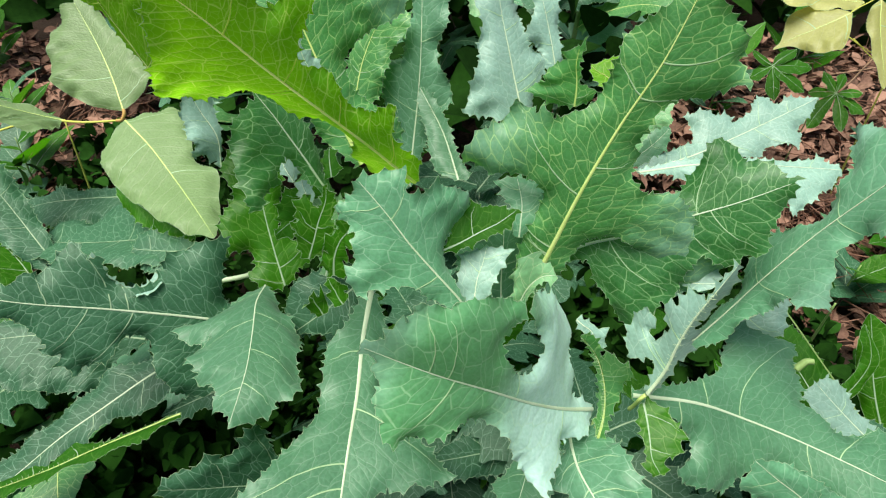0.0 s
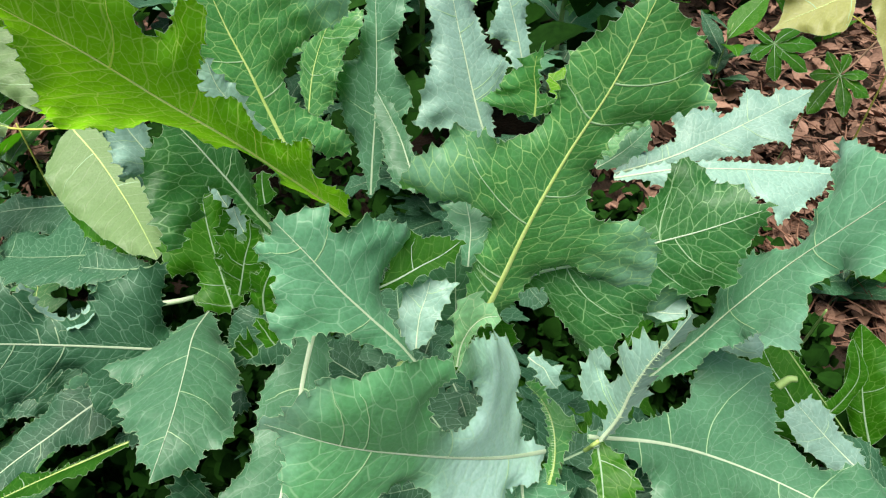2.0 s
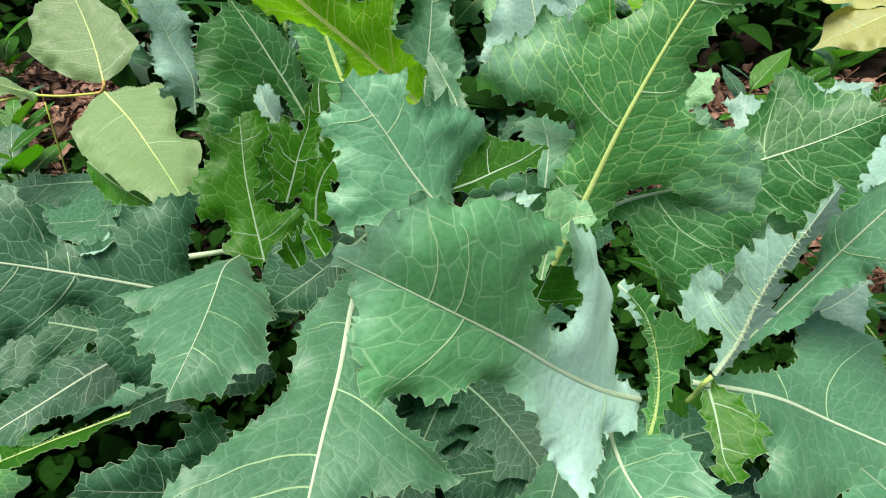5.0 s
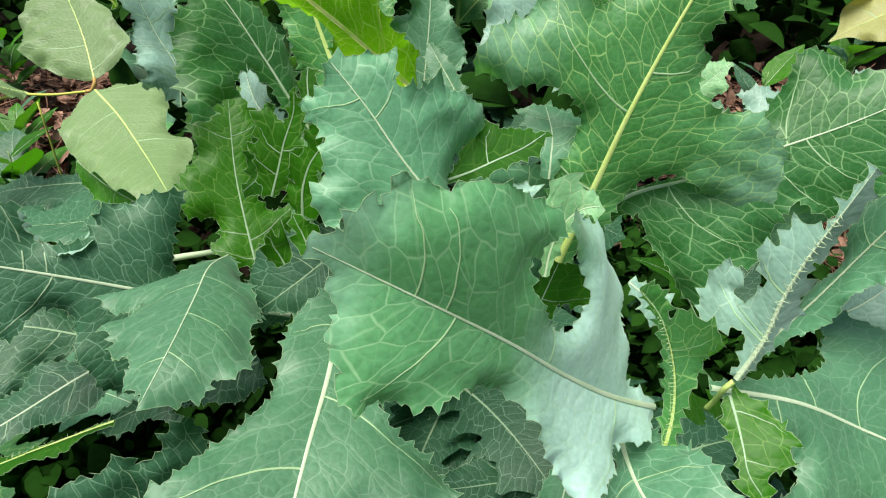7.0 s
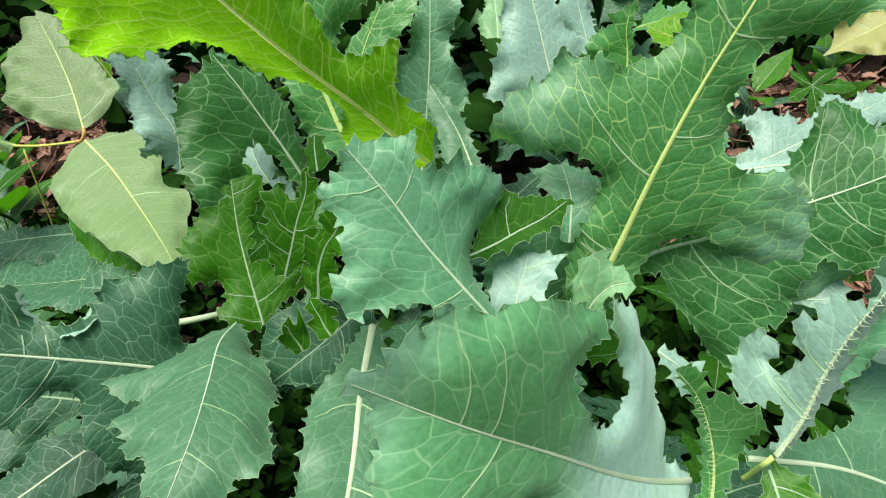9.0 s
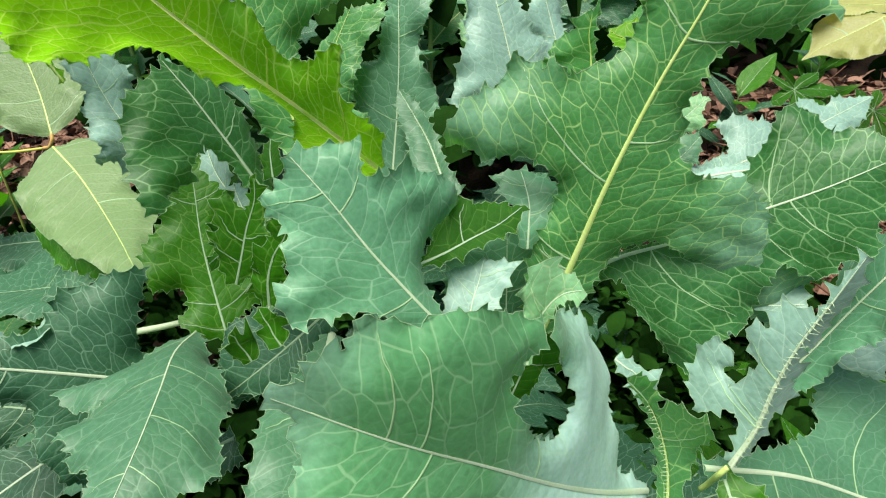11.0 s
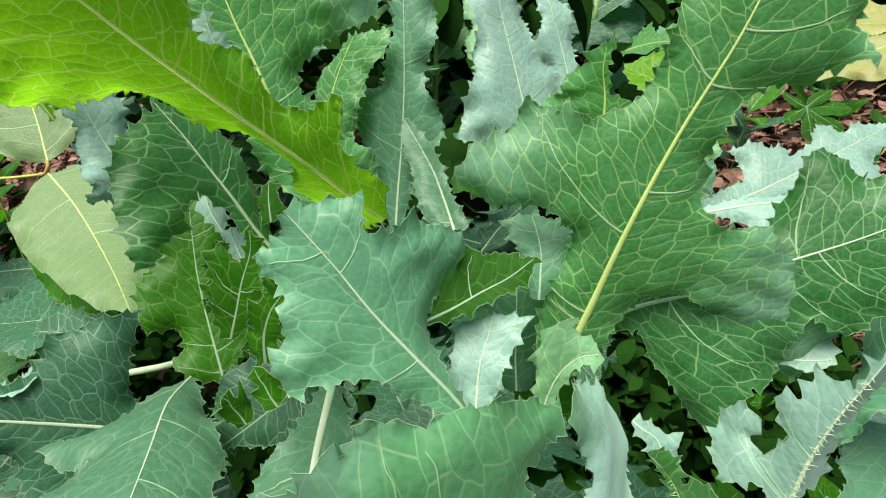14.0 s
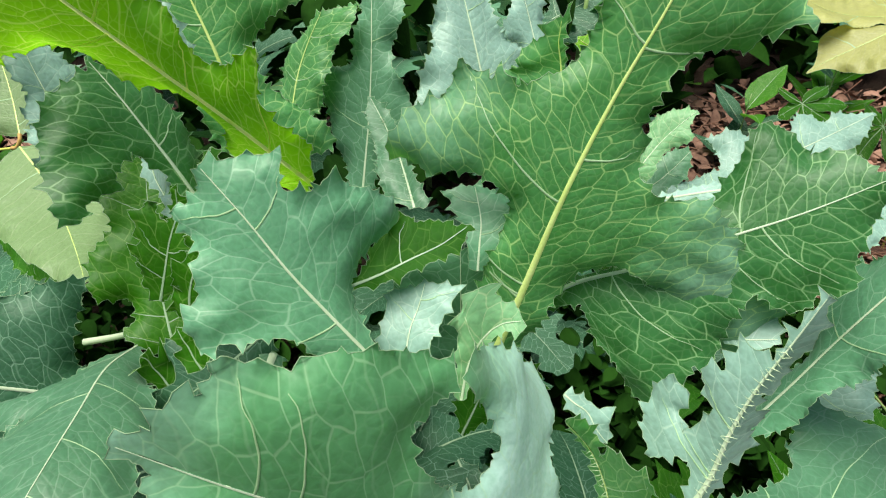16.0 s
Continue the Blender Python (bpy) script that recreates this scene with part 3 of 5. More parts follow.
bean_vine = plant_thing("bean_vine", "climbing bean vine with large pale green leaflets", "vine", (-0.52, 0.66, 0.0), (-0.47, 0.64, 0.34), 0.002, BEAN_STALK)
yellow_vine = plant_thing("bean_vine", "bean vine with yellowing leaflets over dry litter", "vine", (0.75, 0.90, 0.0), (0.68, 0.84, 0.42), 0.002, BEAN_STALK)
palmate_weed = plant_thing("palmate_weed", "low weed with hand-shaped green leaves on dry litter", "weed", (0.66, 0.95, 0.0), (0.64, 0.90, 0.26), 0.0015, STALK)
broad_weed = plant_thing("broad_leaved_weed", "low weed with smooth broad green leaves", "weed", (0.50, 0.50, 0.0), (0.46, 0.46, 0.20), 0.0025, STALK)
grass = plant_thing("grass_tuft", "tuft of grass with a long pale stalk", "grass", (0.47, 0.42, 0.0), (0.45, 0.42, 0.14), 0.0012, STALK)
# -- leaves, each from its midrib, the side that it faces and its lobes and hollows
leaf(side_plant, 'mid', ((0.109, 0.235, 0.331), (0.080, 0.219, 0.357), (0.053, 0.205, 0.386), (0.026, 0.192, 0.418), (-0.005, 0.183, 0.446), (-0.042, 0.184, 0.468)),
     ((0.69, -0.38, 0.62), (0.40, -0.91, 0.11)), (0.21, 0.38), 3.0,
     ((3.5, 4), (7, 8), (15, 9.5), (21.5, 13), (26.5, 18), (32, 24.5), (34, 21.5), (35.5, 19.5), (38.5, 17), (41.5, 16), (44, 13), (45.5, 11), (50, 9), (55.5, 8), (62, 9), (66.5, 11), (70.5, 14), (74, 16), (78.5, 16.5), (81.5, 18.5), (85, 19), (86.5, 17.5), (86.5, 15), (89, 14.5), (89, 12.5), (91.5, 12), (90.5, 8.5), (92.5, 6.5), (94.5, 5.5), (94, 3), (96.5, 1.5)),
     ((12, -4.5), (13, -9), (20, -14), (19, -18.5), (16, -24.5), (13, -31), (16.5, -34.5), (30.5, -34), (46.5, -31.5), (57, -28), (59, -25), (56.5, -22.5), (50.5, -21.5), (45, -19.5), (42, -16.5), (41.5, -13.5), (42.5, -9.5), (45.5, -7), (50.5, -6.5), (57, -8), (61.5, -10), (63.5, -12.5), (63.5, -15.5), (62, -18), (60.5, -21), (61.5, -25), (68.5, -24), (75, -23), (80.5, -21), (83, -19.5), (84.5, -17), (86.5, -17), (89, -16), (92.5, -16.5), (92.5, -13.5), (92.5, -10.5), (95, -10), (96, -6.5), (96, -4), (98.5, -2.5)), curl=(3.1, -6.5), ripple=0.0003)
leaf(front_plant, 'blue', ((0.026, 0.267, 0.384), (0.012, 0.271, 0.408), (-0.004, 0.275, 0.429), (-0.021, 0.280, 0.451), (-0.036, 0.286, 0.473), (-0.053, 0.294, 0.493)),
     ((0.78, -0.14, 0.60), (0.00, -0.97, 0.24)), (0.02, -0.14), 2.6,
     ((28.5, 7.5), (37.5, 11), (43.5, 11.5), (50, 16.5), (53.5, 23), (57.5, 29), (58, 34), (63, 32.5), (67.5, 31.5), (70, 24), (75.5, 22), (81.5, 17), (87.5, 18), (96.5, 18.5), (95.5, 13.5), (96.5, 6.5)),
     ((22, -3.5), (29, -7), (37, -10.5), (43.5, -15), (47, -23), (47, -31.5), (43.5, -46), (61.5, -38), (71, -29.5), (76.5, -29), (75, -20.5), (77.5, -16), (80.5, -13), (85, -14.5), (88, -18.5), (91.5, -14.5), (95.5, -8.5)), curl=(-0.3, -0.8))
leaf(front_plant, 'green', ((0.066, 0.317, 0.364), (0.082, 0.324, 0.410), (0.098, 0.332, 0.456), (0.118, 0.343, 0.500), (0.140, 0.352, 0.543), (0.157, 0.363, 0.587)),
     (-0.08, -0.97, 0.23), (0.00, -0.03), 5.0,
     ((6.5, 6.5), (18, 8.5), (21.5, 8.5), (26.5, 8), (31.5, 8), (34.5, 8.5), (37, 11.5), (38, 15.5), (37.5, 20.5), (36.5, 23.5), (34.5, 25.5), (35.5, 28.5), (35.5, 32), (36, 35.5), (38.5, 35.5), (41.5, 34.5), (44, 34), (44.5, 32), (47, 31), (47, 29), (48.5, 28.5), (51.5, 28), (54.5, 28.5), (54, 25), (54, 21.5), (56, 20.5), (54.5, 16), (57, 14), (59.5, 11), (62, 9), (65, 8), (68, 8.5), (72, 9.5), (78, 11), (84, 10.5)),
     ((10.5, -6), (17, -6.5), (22.5, -8.5), (25.5, -9.5), (28, -13), (29.5, -17.5), (28.5, -22.5), (24.5, -30.5), (20, -41), (17, -51), (20.5, -56), (24, -54.5), (33.5, -54.5), (36.5, -46.5), (41.5, -41.5), (46.5, -33.5), (50, -26.5), (46.5, -18.5), (48.5, -12.5), (51.5, -10.5), (55, -11), (57.5, -8), (59.5, -7.5), (64, -7), (67, -7), (70, -8), (73.5, -10), (75.5, -12.5), (77, -17), (79.5, -18), (82, -21), (84, -24), (87.5, -19), (92, -19), (95, -13.5)), curl=(-0.7, -0.6))
leaf(front_plant, 'sage', ((0.081, 0.340, 0.375), (0.109, 0.338, 0.399), (0.144, 0.335, 0.413), (0.179, 0.335, 0.429), (0.213, 0.332, 0.446), (0.245, 0.330, 0.465)),
     (-0.35, -0.77, 0.54), (-0.06, -0.06), 3.2,
     ((33, 1.5), (48.5, 6.5), (57, 8), (63.5, 11), (66, 14.5), (70.5, 17.5), (75, 22.5), (80.5, 26), (85, 23), (87.5, 17), (88, 13.5), (93, 12), (97, 8), (98, 3), (102, 1)),
     ((19.5, -6), (18.5, -16.5), (24.5, -24.5), (28, -33), (36, -42.5), (39.5, -34.5), (42.5, -29.5), (47.5, -30), (51, -25.5), (58, -18.5), (64, -16.5), (67.5, -21.5), (72.5, -23.5), (76.5, -21), (83.5, -22), (86, -15), (95, -7), (99.5, -3)), curl=(-0.8, -0.7))
leaf(side_plant, 'blue', ((0.204, 0.311, 0.299), (0.227, 0.314, 0.340), (0.250, 0.319, 0.382), (0.272, 0.320, 0.425), (0.292, 0.315, 0.468), (0.316, 0.313, 0.509)),
     (-0.87, 0.18, 0.46), (0.10, 0.10), 2.6,
     ((10, 4.5), (27.5, 5.5), (36, 8.5), (40, 13), (47.5, 17), (52.5, 12), (61.5, 7), (72, 10.5), (78, 16), (85.5, 29), (90.5, 23), (93.5, 13.5)),
     ((12.5, -5), (29, -7.5), (36.5, -9.5), (44.5, -14), (45, -19.5), (52, -25), (56.5, -22), (60, -18), (64.5, -11), (68.5, -9), (73, -10), (80, -20), (89, -12.5)), curl=(0.0, 0.0))
leaf(side_plant, 'white', ((0.140, 0.227, 0.361), (0.149, 0.233, 0.380), (0.154, 0.239, 0.401), (0.160, 0.243, 0.422), (0.168, 0.246, 0.442), (0.176, 0.249, 0.463)),
     (-0.39, -0.86, 0.32), (-0.80, -0.80), 2.8,
     ((6.5, 2), (19.5, 6.5), (18, 12.5), (10, 18), (17, 26), (34.5, 26.5), (40, 23), (40.5, 15), (31.5, 16), (27, 12), (40, 7), (43.5, 7), (51.5, 15), (58, 9.5), (69, 8.5), (72, 1), (83.5, 1)),
     ((6, -2.5), (15.5, -3.5), (27.5, -4.5), (33, -10.5), (40, -6.5), (46, -10), (50.5, -4.5), (58, -2.5), (62.5, -6.5), (70.5, -5), (82.5, -7)), curl=(0.0, 0.0), spiny=True)
leaf(side_plant, 'dull', ((0.138, 0.241, 0.340), (0.188, 0.243, 0.327), (0.234, 0.244, 0.303), (0.282, 0.232, 0.287), (0.328, 0.207, 0.281), (0.372, 0.180, 0.273)),
     (0.15, -0.40, 0.90), (-0.20, -0.20), 3.0,
     ((17, 5), (24.5, 7.5), (33.5, 12.5), (39, 22.5), (40.5, 31), (43.5, 35), (49.5, 33), (57, 35), (57.5, 28.5), (59, 21.5), (59.5, 15), (63, 13), (68.5, 9.5), (75, 12.5), (80.5, 17), (92, 11.5)),
     ((9.5, -2.5), (16, -6), (23, -9), (23, -14.5), (16.5, -19), (26, -21.5), (39, -20.5), (43.5, -15.5), (50.5, -9), (59, -9), (68, -11), (84, -10), (94.5, -5)), curl=(0.0, 0.0))
leaf(front_plant, 'dull', ((-0.059, 0.330, 0.356), (-0.062, 0.285, 0.350), (-0.062, 0.240, 0.344), (-0.064, 0.194, 0.340), (-0.066, 0.149, 0.331), (-0.067, 0.105, 0.320)),
     (0.34, -0.16, 0.93), (0.11, 0.12), 4.5,
     ((9.5, 6), (20, 8), (30, 9), (37, 8), (43, 11), (48, 15.5), (52, 22.5), (56.5, 29), (63, 32), (63.5, 26.5), (66, 24), (65, 21), (68, 17.5), (67, 13), (70.5, 9.5), (74, 9), (77.5, 8), (83.5, 8.5), (90.5, 7.5)),
     ((15.5, -6), (22.5, -10.5), (31.5, -11.5), (41, -11), (49, -10.5), (55.5, -13.5), (62, -18), (69.5, -22.5), (74, -26.5), (79, -28.5), (79, -24.5), (79, -20.5), (82.5, -21.5), (82, -17), (81.5, -12.5), (86.5, -9.5), (92.5, -9)), curl=(-0.2, 0.0))
leaf(front_plant, 'dull', ((-0.154, 0.351, 0.342), (-0.150, 0.316, 0.358), (-0.142, 0.278, 0.366), (-0.136, 0.239, 0.371), (-0.139, 0.201, 0.364)),
     ((0.15, 0.16, 0.98), (0.11, 0.16, 0.98)), (-0.20, -0.25), 1.3,
     ((8, 6), (23.5, 13), (33, 16.5), (47, 22), (62.5, 20), (75, 23), (84, 20.5), (84, 16), (86.5, 13.5), (90, 13.5), (93.5, 8.5), (98, 3.5)),
     ((13.5, -11), (23.5, -18.5), (32, -38), (38.5, -33), (45.5, -23.5), (42, -19.5), (47, -23.5), (51.5, -26.5), (56.5, -29.5), (68, -22), (76, -21.5), (78.5, -14.5), (87, -10.5), (91, -11), (95, -2)), curl=(-0.8, -0.3))
leaf(front_plant, 'teal', ((-0.114, 0.338, 0.299), (-0.166, 0.330, 0.315), (-0.213, 0.317, 0.340), (-0.262, 0.304, 0.363), (-0.312, 0.291, 0.384), (-0.363, 0.285, 0.404)),
     ((0.37, -0.80, 0.47), (0.37, -0.79, 0.49)), (0.10, -0.00), 3.6,
     ((25.5, 12.5), (28, 23.5), (33.5, 25), (38.5, 24), (41.5, 20.5), (45, 17.5), (46.5, 12.5), (48.5, 8.5), (54, 7.5), (56.5, 10.5), (58, 14.5), (65, 18), (65.5, 20), (70, 16.5), (70, 14), (74, 14), (73.5, 11), (77.5, 7.5), (82.5, 5), (87, 4), (92, 3)),
     ((28.5, -5), (32.5, -15.5), (33, -25), (39.5, -22.5), (43, -19), (47.5, -18), (48, -13), (49.5, -9), (54.5, -6.5), (59, -6.5), (62, -10), (64, -14.5), (66, -13), (70, -17.5), (73, -14.5), (75, -10.5), (78, -7.5), (81, -8), (82, -6), (85.5, -3), (90.5, -3)), curl=(-0.0, -0.4))
leaf(front_plant, 'teal', ((-0.244, 0.342, 0.258), (-0.278, 0.320, 0.249), (-0.311, 0.297, 0.237), (-0.344, 0.274, 0.225), (-0.374, 0.249, 0.211), (-0.403, 0.221, 0.199)),
     (-0.14, -0.30, 0.94), 0.08, 2.6,
     ((5, 8), (17, 12), (29, 14), (38, 6), (46, 6), (52, 10), (65, 6), (76, 6), (92, 6)),
     ((6, -6), (15, -8), (32, -15), (44, -13), (66, -10), (80, -11), (97, -13)))
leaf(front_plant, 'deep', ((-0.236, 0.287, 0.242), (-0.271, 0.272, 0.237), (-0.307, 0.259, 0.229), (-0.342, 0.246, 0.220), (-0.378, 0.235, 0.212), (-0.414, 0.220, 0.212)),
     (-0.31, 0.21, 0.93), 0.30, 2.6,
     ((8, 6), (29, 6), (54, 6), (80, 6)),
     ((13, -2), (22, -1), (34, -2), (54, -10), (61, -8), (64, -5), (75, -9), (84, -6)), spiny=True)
leaf(front_plant, 'teal', ((-0.308, 0.383, 0.229), (-0.350, 0.372, 0.251), (-0.396, 0.361, 0.262), (-0.444, 0.350, 0.266)),
     (0.36, -0.30, 0.88), 0.05, 2.0,
     ((18, 19), (13, 38), (37, 39), (54, 38), (82, 33)),
     ((17, -14), (50, -20), (69, -14), (88, -12)))
leaf(front_plant, 'teal', ((-0.129, 0.209, 0.261), (-0.143, 0.205, 0.274), (-0.159, 0.199, 0.285), (-0.177, 0.192, 0.296), (-0.198, 0.186, 0.307)),
     (0.36, -0.89, 0.27), 0.1, 2.0,
     ((-12, 37.5), (36, 44), (64, 44), (69, 25.5), (81.5, 25), (84, 15), (89.5, 13)),
     ((32.5, -50.5), (46, -66.5), (51.5, -59.5), (54.5, -51.5), (52.5, -42), (57, -34), (63, -30), (73.5, -36), (79.5, -19.5), (86, -17), (92.5, -12)))
leaf(side_plant, 'blue', ((0.094, 0.229, 0.311), (0.093, 0.211, 0.316), (0.094, 0.192, 0.321), (0.100, 0.172, 0.324), (0.108, 0.151, 0.325)),
     (-0.49, -0.29, 0.82), 0.1, 3.0,
     ((-5.5, 5.5), (10, 22.5), (41.5, 39.5), (63.5, 41.5), (82.5, 38.5), (94, 40.5), (98.5, 37), (93.5, 27.5), (86, 15.5), (92, 14.5), (99, 19), (108.5, 13.5)),
     ((20.5, -8), (42.5, -20), (52.5, -24.5), (59, -17.5), (69.5, -15), (79.5, -20), (78.5, -9.5), (85, -6), (94, -10.5)))
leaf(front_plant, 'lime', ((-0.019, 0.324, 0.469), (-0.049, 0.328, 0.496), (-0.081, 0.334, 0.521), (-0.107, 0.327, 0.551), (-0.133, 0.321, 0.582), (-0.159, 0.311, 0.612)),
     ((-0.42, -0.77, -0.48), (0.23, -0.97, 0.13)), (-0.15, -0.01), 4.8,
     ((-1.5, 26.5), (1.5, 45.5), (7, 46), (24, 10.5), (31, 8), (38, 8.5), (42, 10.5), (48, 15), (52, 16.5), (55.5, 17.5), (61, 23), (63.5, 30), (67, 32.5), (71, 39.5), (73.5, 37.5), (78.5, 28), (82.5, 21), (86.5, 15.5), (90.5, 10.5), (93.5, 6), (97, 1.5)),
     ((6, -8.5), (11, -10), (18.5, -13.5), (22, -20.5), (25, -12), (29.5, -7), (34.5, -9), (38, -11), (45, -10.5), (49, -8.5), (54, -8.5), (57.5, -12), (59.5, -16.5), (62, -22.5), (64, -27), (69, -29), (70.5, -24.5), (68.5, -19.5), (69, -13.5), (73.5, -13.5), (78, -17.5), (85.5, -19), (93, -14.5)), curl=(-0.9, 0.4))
leaf(front_plant, 'green', ((-0.070, 0.421, 0.420), (-0.083, 0.431, 0.447), (-0.093, 0.440, 0.475), (-0.102, 0.448, 0.503), (-0.113, 0.457, 0.531), (-0.122, 0.466, 0.560)),
     ((0.39, -0.83, 0.41), (0.32, -0.86, 0.40)), (0.10, 0.01), 4.4,
     ((24.5, 13.5), (45, 12.5), (65.5, 16), (77.5, 20.5), (86.5, 20), (97, 16), (105, 7.5)),
     ((16, -12), (4.5, -16.5), (2.5, -28), (9.5, -30.5), (23.5, -23), (37, -13.5), (46, -12.5), (54.5, -15), (60.5, -23.5), (63, -34.5), (63.5, -48), (66.5, -57.5), (77.5, -59.5), (92.5, -53.5)), curl=(-0.0, -1.2))
leaf(back_plant, 'blue', ((-0.036, 0.506, 0.335), (-0.032, 0.528, 0.370), (-0.027, 0.545, 0.407), (-0.023, 0.559, 0.446), (-0.021, 0.575, 0.484), (-0.020, 0.593, 0.521)),
     (-0.25, -0.87, 0.43), (0.08, 0.08), 2.2,
     ((11, 4), (22, 9.5), (41, 18), (50.5, 21.5), (60.5, 18.5), (63, 10.5), (74, 8), (83.5, 5), (94, 5.5)),
     ((18, -4.5), (33.5, -9), (45.5, -16.5), (56.5, -13), (62.5, -8.5), (71, -7), (80, -12.5), (90, -11.5), (97.5, -9)), curl=(0.0, 0.0))
leaf(back_plant, 'dull', ((0.015, 0.461, 0.375), (0.008, 0.482, 0.389), (-0.000, 0.503, 0.403), (-0.011, 0.524, 0.416), (-0.023, 0.542, 0.431)),
     (-0.23, -0.59, 0.78), 0.50, 1.6,
     ((15, 17), (44, 16), (73, 11), (91, 7)),
     ((0, -11), (25, -6), (56, -7), (86, -6)), spiny=True)
leaf(back_plant, 'white', ((0.080, 0.456, 0.422), (0.071, 0.470, 0.444), (0.064, 0.484, 0.467), (0.058, 0.498, 0.490), (0.052, 0.513, 0.512), (0.047, 0.526, 0.537)),
     (0.40, -0.73, 0.56), (0.10, 0.10), 2.4,
     ((12.5, 10), (22.5, 23.5), (27.5, 39.5), (37.5, 33.5), (48, 29), (56.5, 20), (65.5, 19), (77.5, 14.5), (91.5, 16), (97, 9)),
     ((16.5, -8), (33.5, -16.5), (47, -27.5), (53, -27.5), (59, -16), (69.5, -14), (81.5, -15), (95.5, -9)), curl=(0.0, 0.0))
leaf(back_plant, 'white', ((0.118, 0.560, 0.426), (0.114, 0.573, 0.449), (0.108, 0.586, 0.472), (0.101, 0.597, 0.495), (0.094, 0.614, 0.515)),
     (0.27, -0.79, 0.55), (0.10, 0.10), 1.6,
     ((5.5, 6.5), (37.5, 12), (51, 26), (72.5, 8), (90, 9)),
     ((13, -6), (44, -10), (75, -14.5), (92.5, -9.5)), curl=(0.0, 0.0))
leaf(back_plant, 'green', ((-0.093, 0.537, 0.399), (-0.089, 0.549, 0.422), (-0.083, 0.559, 0.445), (-0.073, 0.569, 0.468), (-0.061, 0.577, 0.489)),
     (-0.40, -0.77, 0.49), (0.10, 0.10), 1.8,
     ((16, 4), (35.5, 13.5), (55, 17), (77, 11), (95, 4)),
     ((13, -15), (32.5, -24.5), (60, -26.5), (75, -24), (97.5, -31), (117, -24.5)), curl=(0.0, 0.0))
leaf(front_plant, 'green', ((0.113, 0.451, 0.459), (0.113, 0.453, 0.472), (0.112, 0.455, 0.483), (0.110, 0.456, 0.494), (0.111, 0.458, 0.507)),
     (-0.29, -0.90, 0.33), 0.25, 1.6,
     ((1.5, 33), (15.5, 62.5), (32.5, 84), (47, 65.5), (56, 51), (71, 47), (75, 30.5), (83, 17), (91.5, 20), (100.5, 7)),
     ((16, -28.5), (29.5, -30), (37.5, -5.5), (66, -7.5), (78, -4.5), (116, -8)))
leaf(front_plant, 'lime', ((0.137, 0.418, 0.494), (0.132, 0.423, 0.496), (0.127, 0.428, 0.498), (0.122, 0.433, 0.499), (0.118, 0.438, 0.501)),
     (-0.06, -0.48, 0.87), 0.1, 1.0,
     ((-2.5, 42.5), (33, 33), (66, 24.5)),
     ((16.5, -40.5), (44, -71.5), (66.5, -60.5), (91.5, -28)))
leaf(front_plant, 'sage', ((-0.081, 0.357, 0.424), (-0.091, 0.358, 0.442), (-0.100, 0.361, 0.460), (-0.110, 0.364, 0.478), (-0.120, 0.367, 0.496), (-0.131, 0.370, 0.513)),
     ((0.85, -0.16, 0.50), (0.67, -0.57, 0.46)), (0.17, 0.02), 3.6,
     ((28.5, 6.5), (38.5, 5), (49, 9), (56, 13.5), (52, 26), (44.5, 31.5), (47, 38), (46, 47.5), (40.5, 54), (45, 58.5), (49.5, 59), (58.5, 54), (67, 50), (75, 44), (85.5, 36.5), (93, 28), (95.5, 15.5), (96, 3.5)),
     ((26, -11.5), (33.5, -18.5), (49.5, -20), (64, -20.5), (76.5, -18.5), (83.5, -15.5), (89.5, -9)), curl=(-2.7, 0.1))
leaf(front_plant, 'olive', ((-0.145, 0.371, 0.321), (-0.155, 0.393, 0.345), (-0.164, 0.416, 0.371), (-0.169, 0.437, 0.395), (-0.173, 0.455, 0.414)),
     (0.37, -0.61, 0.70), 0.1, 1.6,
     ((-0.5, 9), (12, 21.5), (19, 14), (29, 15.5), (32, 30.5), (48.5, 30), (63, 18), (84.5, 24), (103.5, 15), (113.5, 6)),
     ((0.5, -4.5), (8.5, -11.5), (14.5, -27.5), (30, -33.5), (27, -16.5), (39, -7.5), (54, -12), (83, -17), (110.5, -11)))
leaf(front_plant, 'white', ((-0.187, 0.408, 0.426), (-0.188, 0.419, 0.448), (-0.200, 0.428, 0.468), (-0.210, 0.437, 0.489), (-0.219, 0.448, 0.511)),
     (0.84, -0.30, 0.46), (0.12, 0.12), 1.2,
     ((5, 2), (5.5, 8.5), (12, 13.5), (10, 25.5), (22.5, 21.5), (33, 26.5), (44.5, 15.5), (49, 16.5), (63, 8.5), (71, 12.5), (81.5, 11.5)),
     ((10.5, -1), (37, -10), (50.5, -18.5), (61.5, -23.5), (74.5, -25.5), (86, -16.5), (92.5, -14), (91, -7), (85.5, -4)), curl=(0.0, 0.0))
leaf(front_plant, 'teal', ((-0.057, 0.337, 0.372), (-0.076, 0.329, 0.358), (-0.096, 0.321, 0.344), (-0.116, 0.314, 0.331), (-0.136, 0.313, 0.315)),
     (-0.13, -0.75, 0.65), 0.10, 1.8,
     ((17, 12), (42, 23), (64, 15), (80, 4)),
     ((3, -11), (29, -26), (57, -33), (84, -20)))
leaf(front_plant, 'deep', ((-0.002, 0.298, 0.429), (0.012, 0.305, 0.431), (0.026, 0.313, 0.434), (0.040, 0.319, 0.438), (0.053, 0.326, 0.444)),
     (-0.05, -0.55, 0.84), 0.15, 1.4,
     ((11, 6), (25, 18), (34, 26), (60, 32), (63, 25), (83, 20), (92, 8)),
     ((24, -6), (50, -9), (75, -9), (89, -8)))
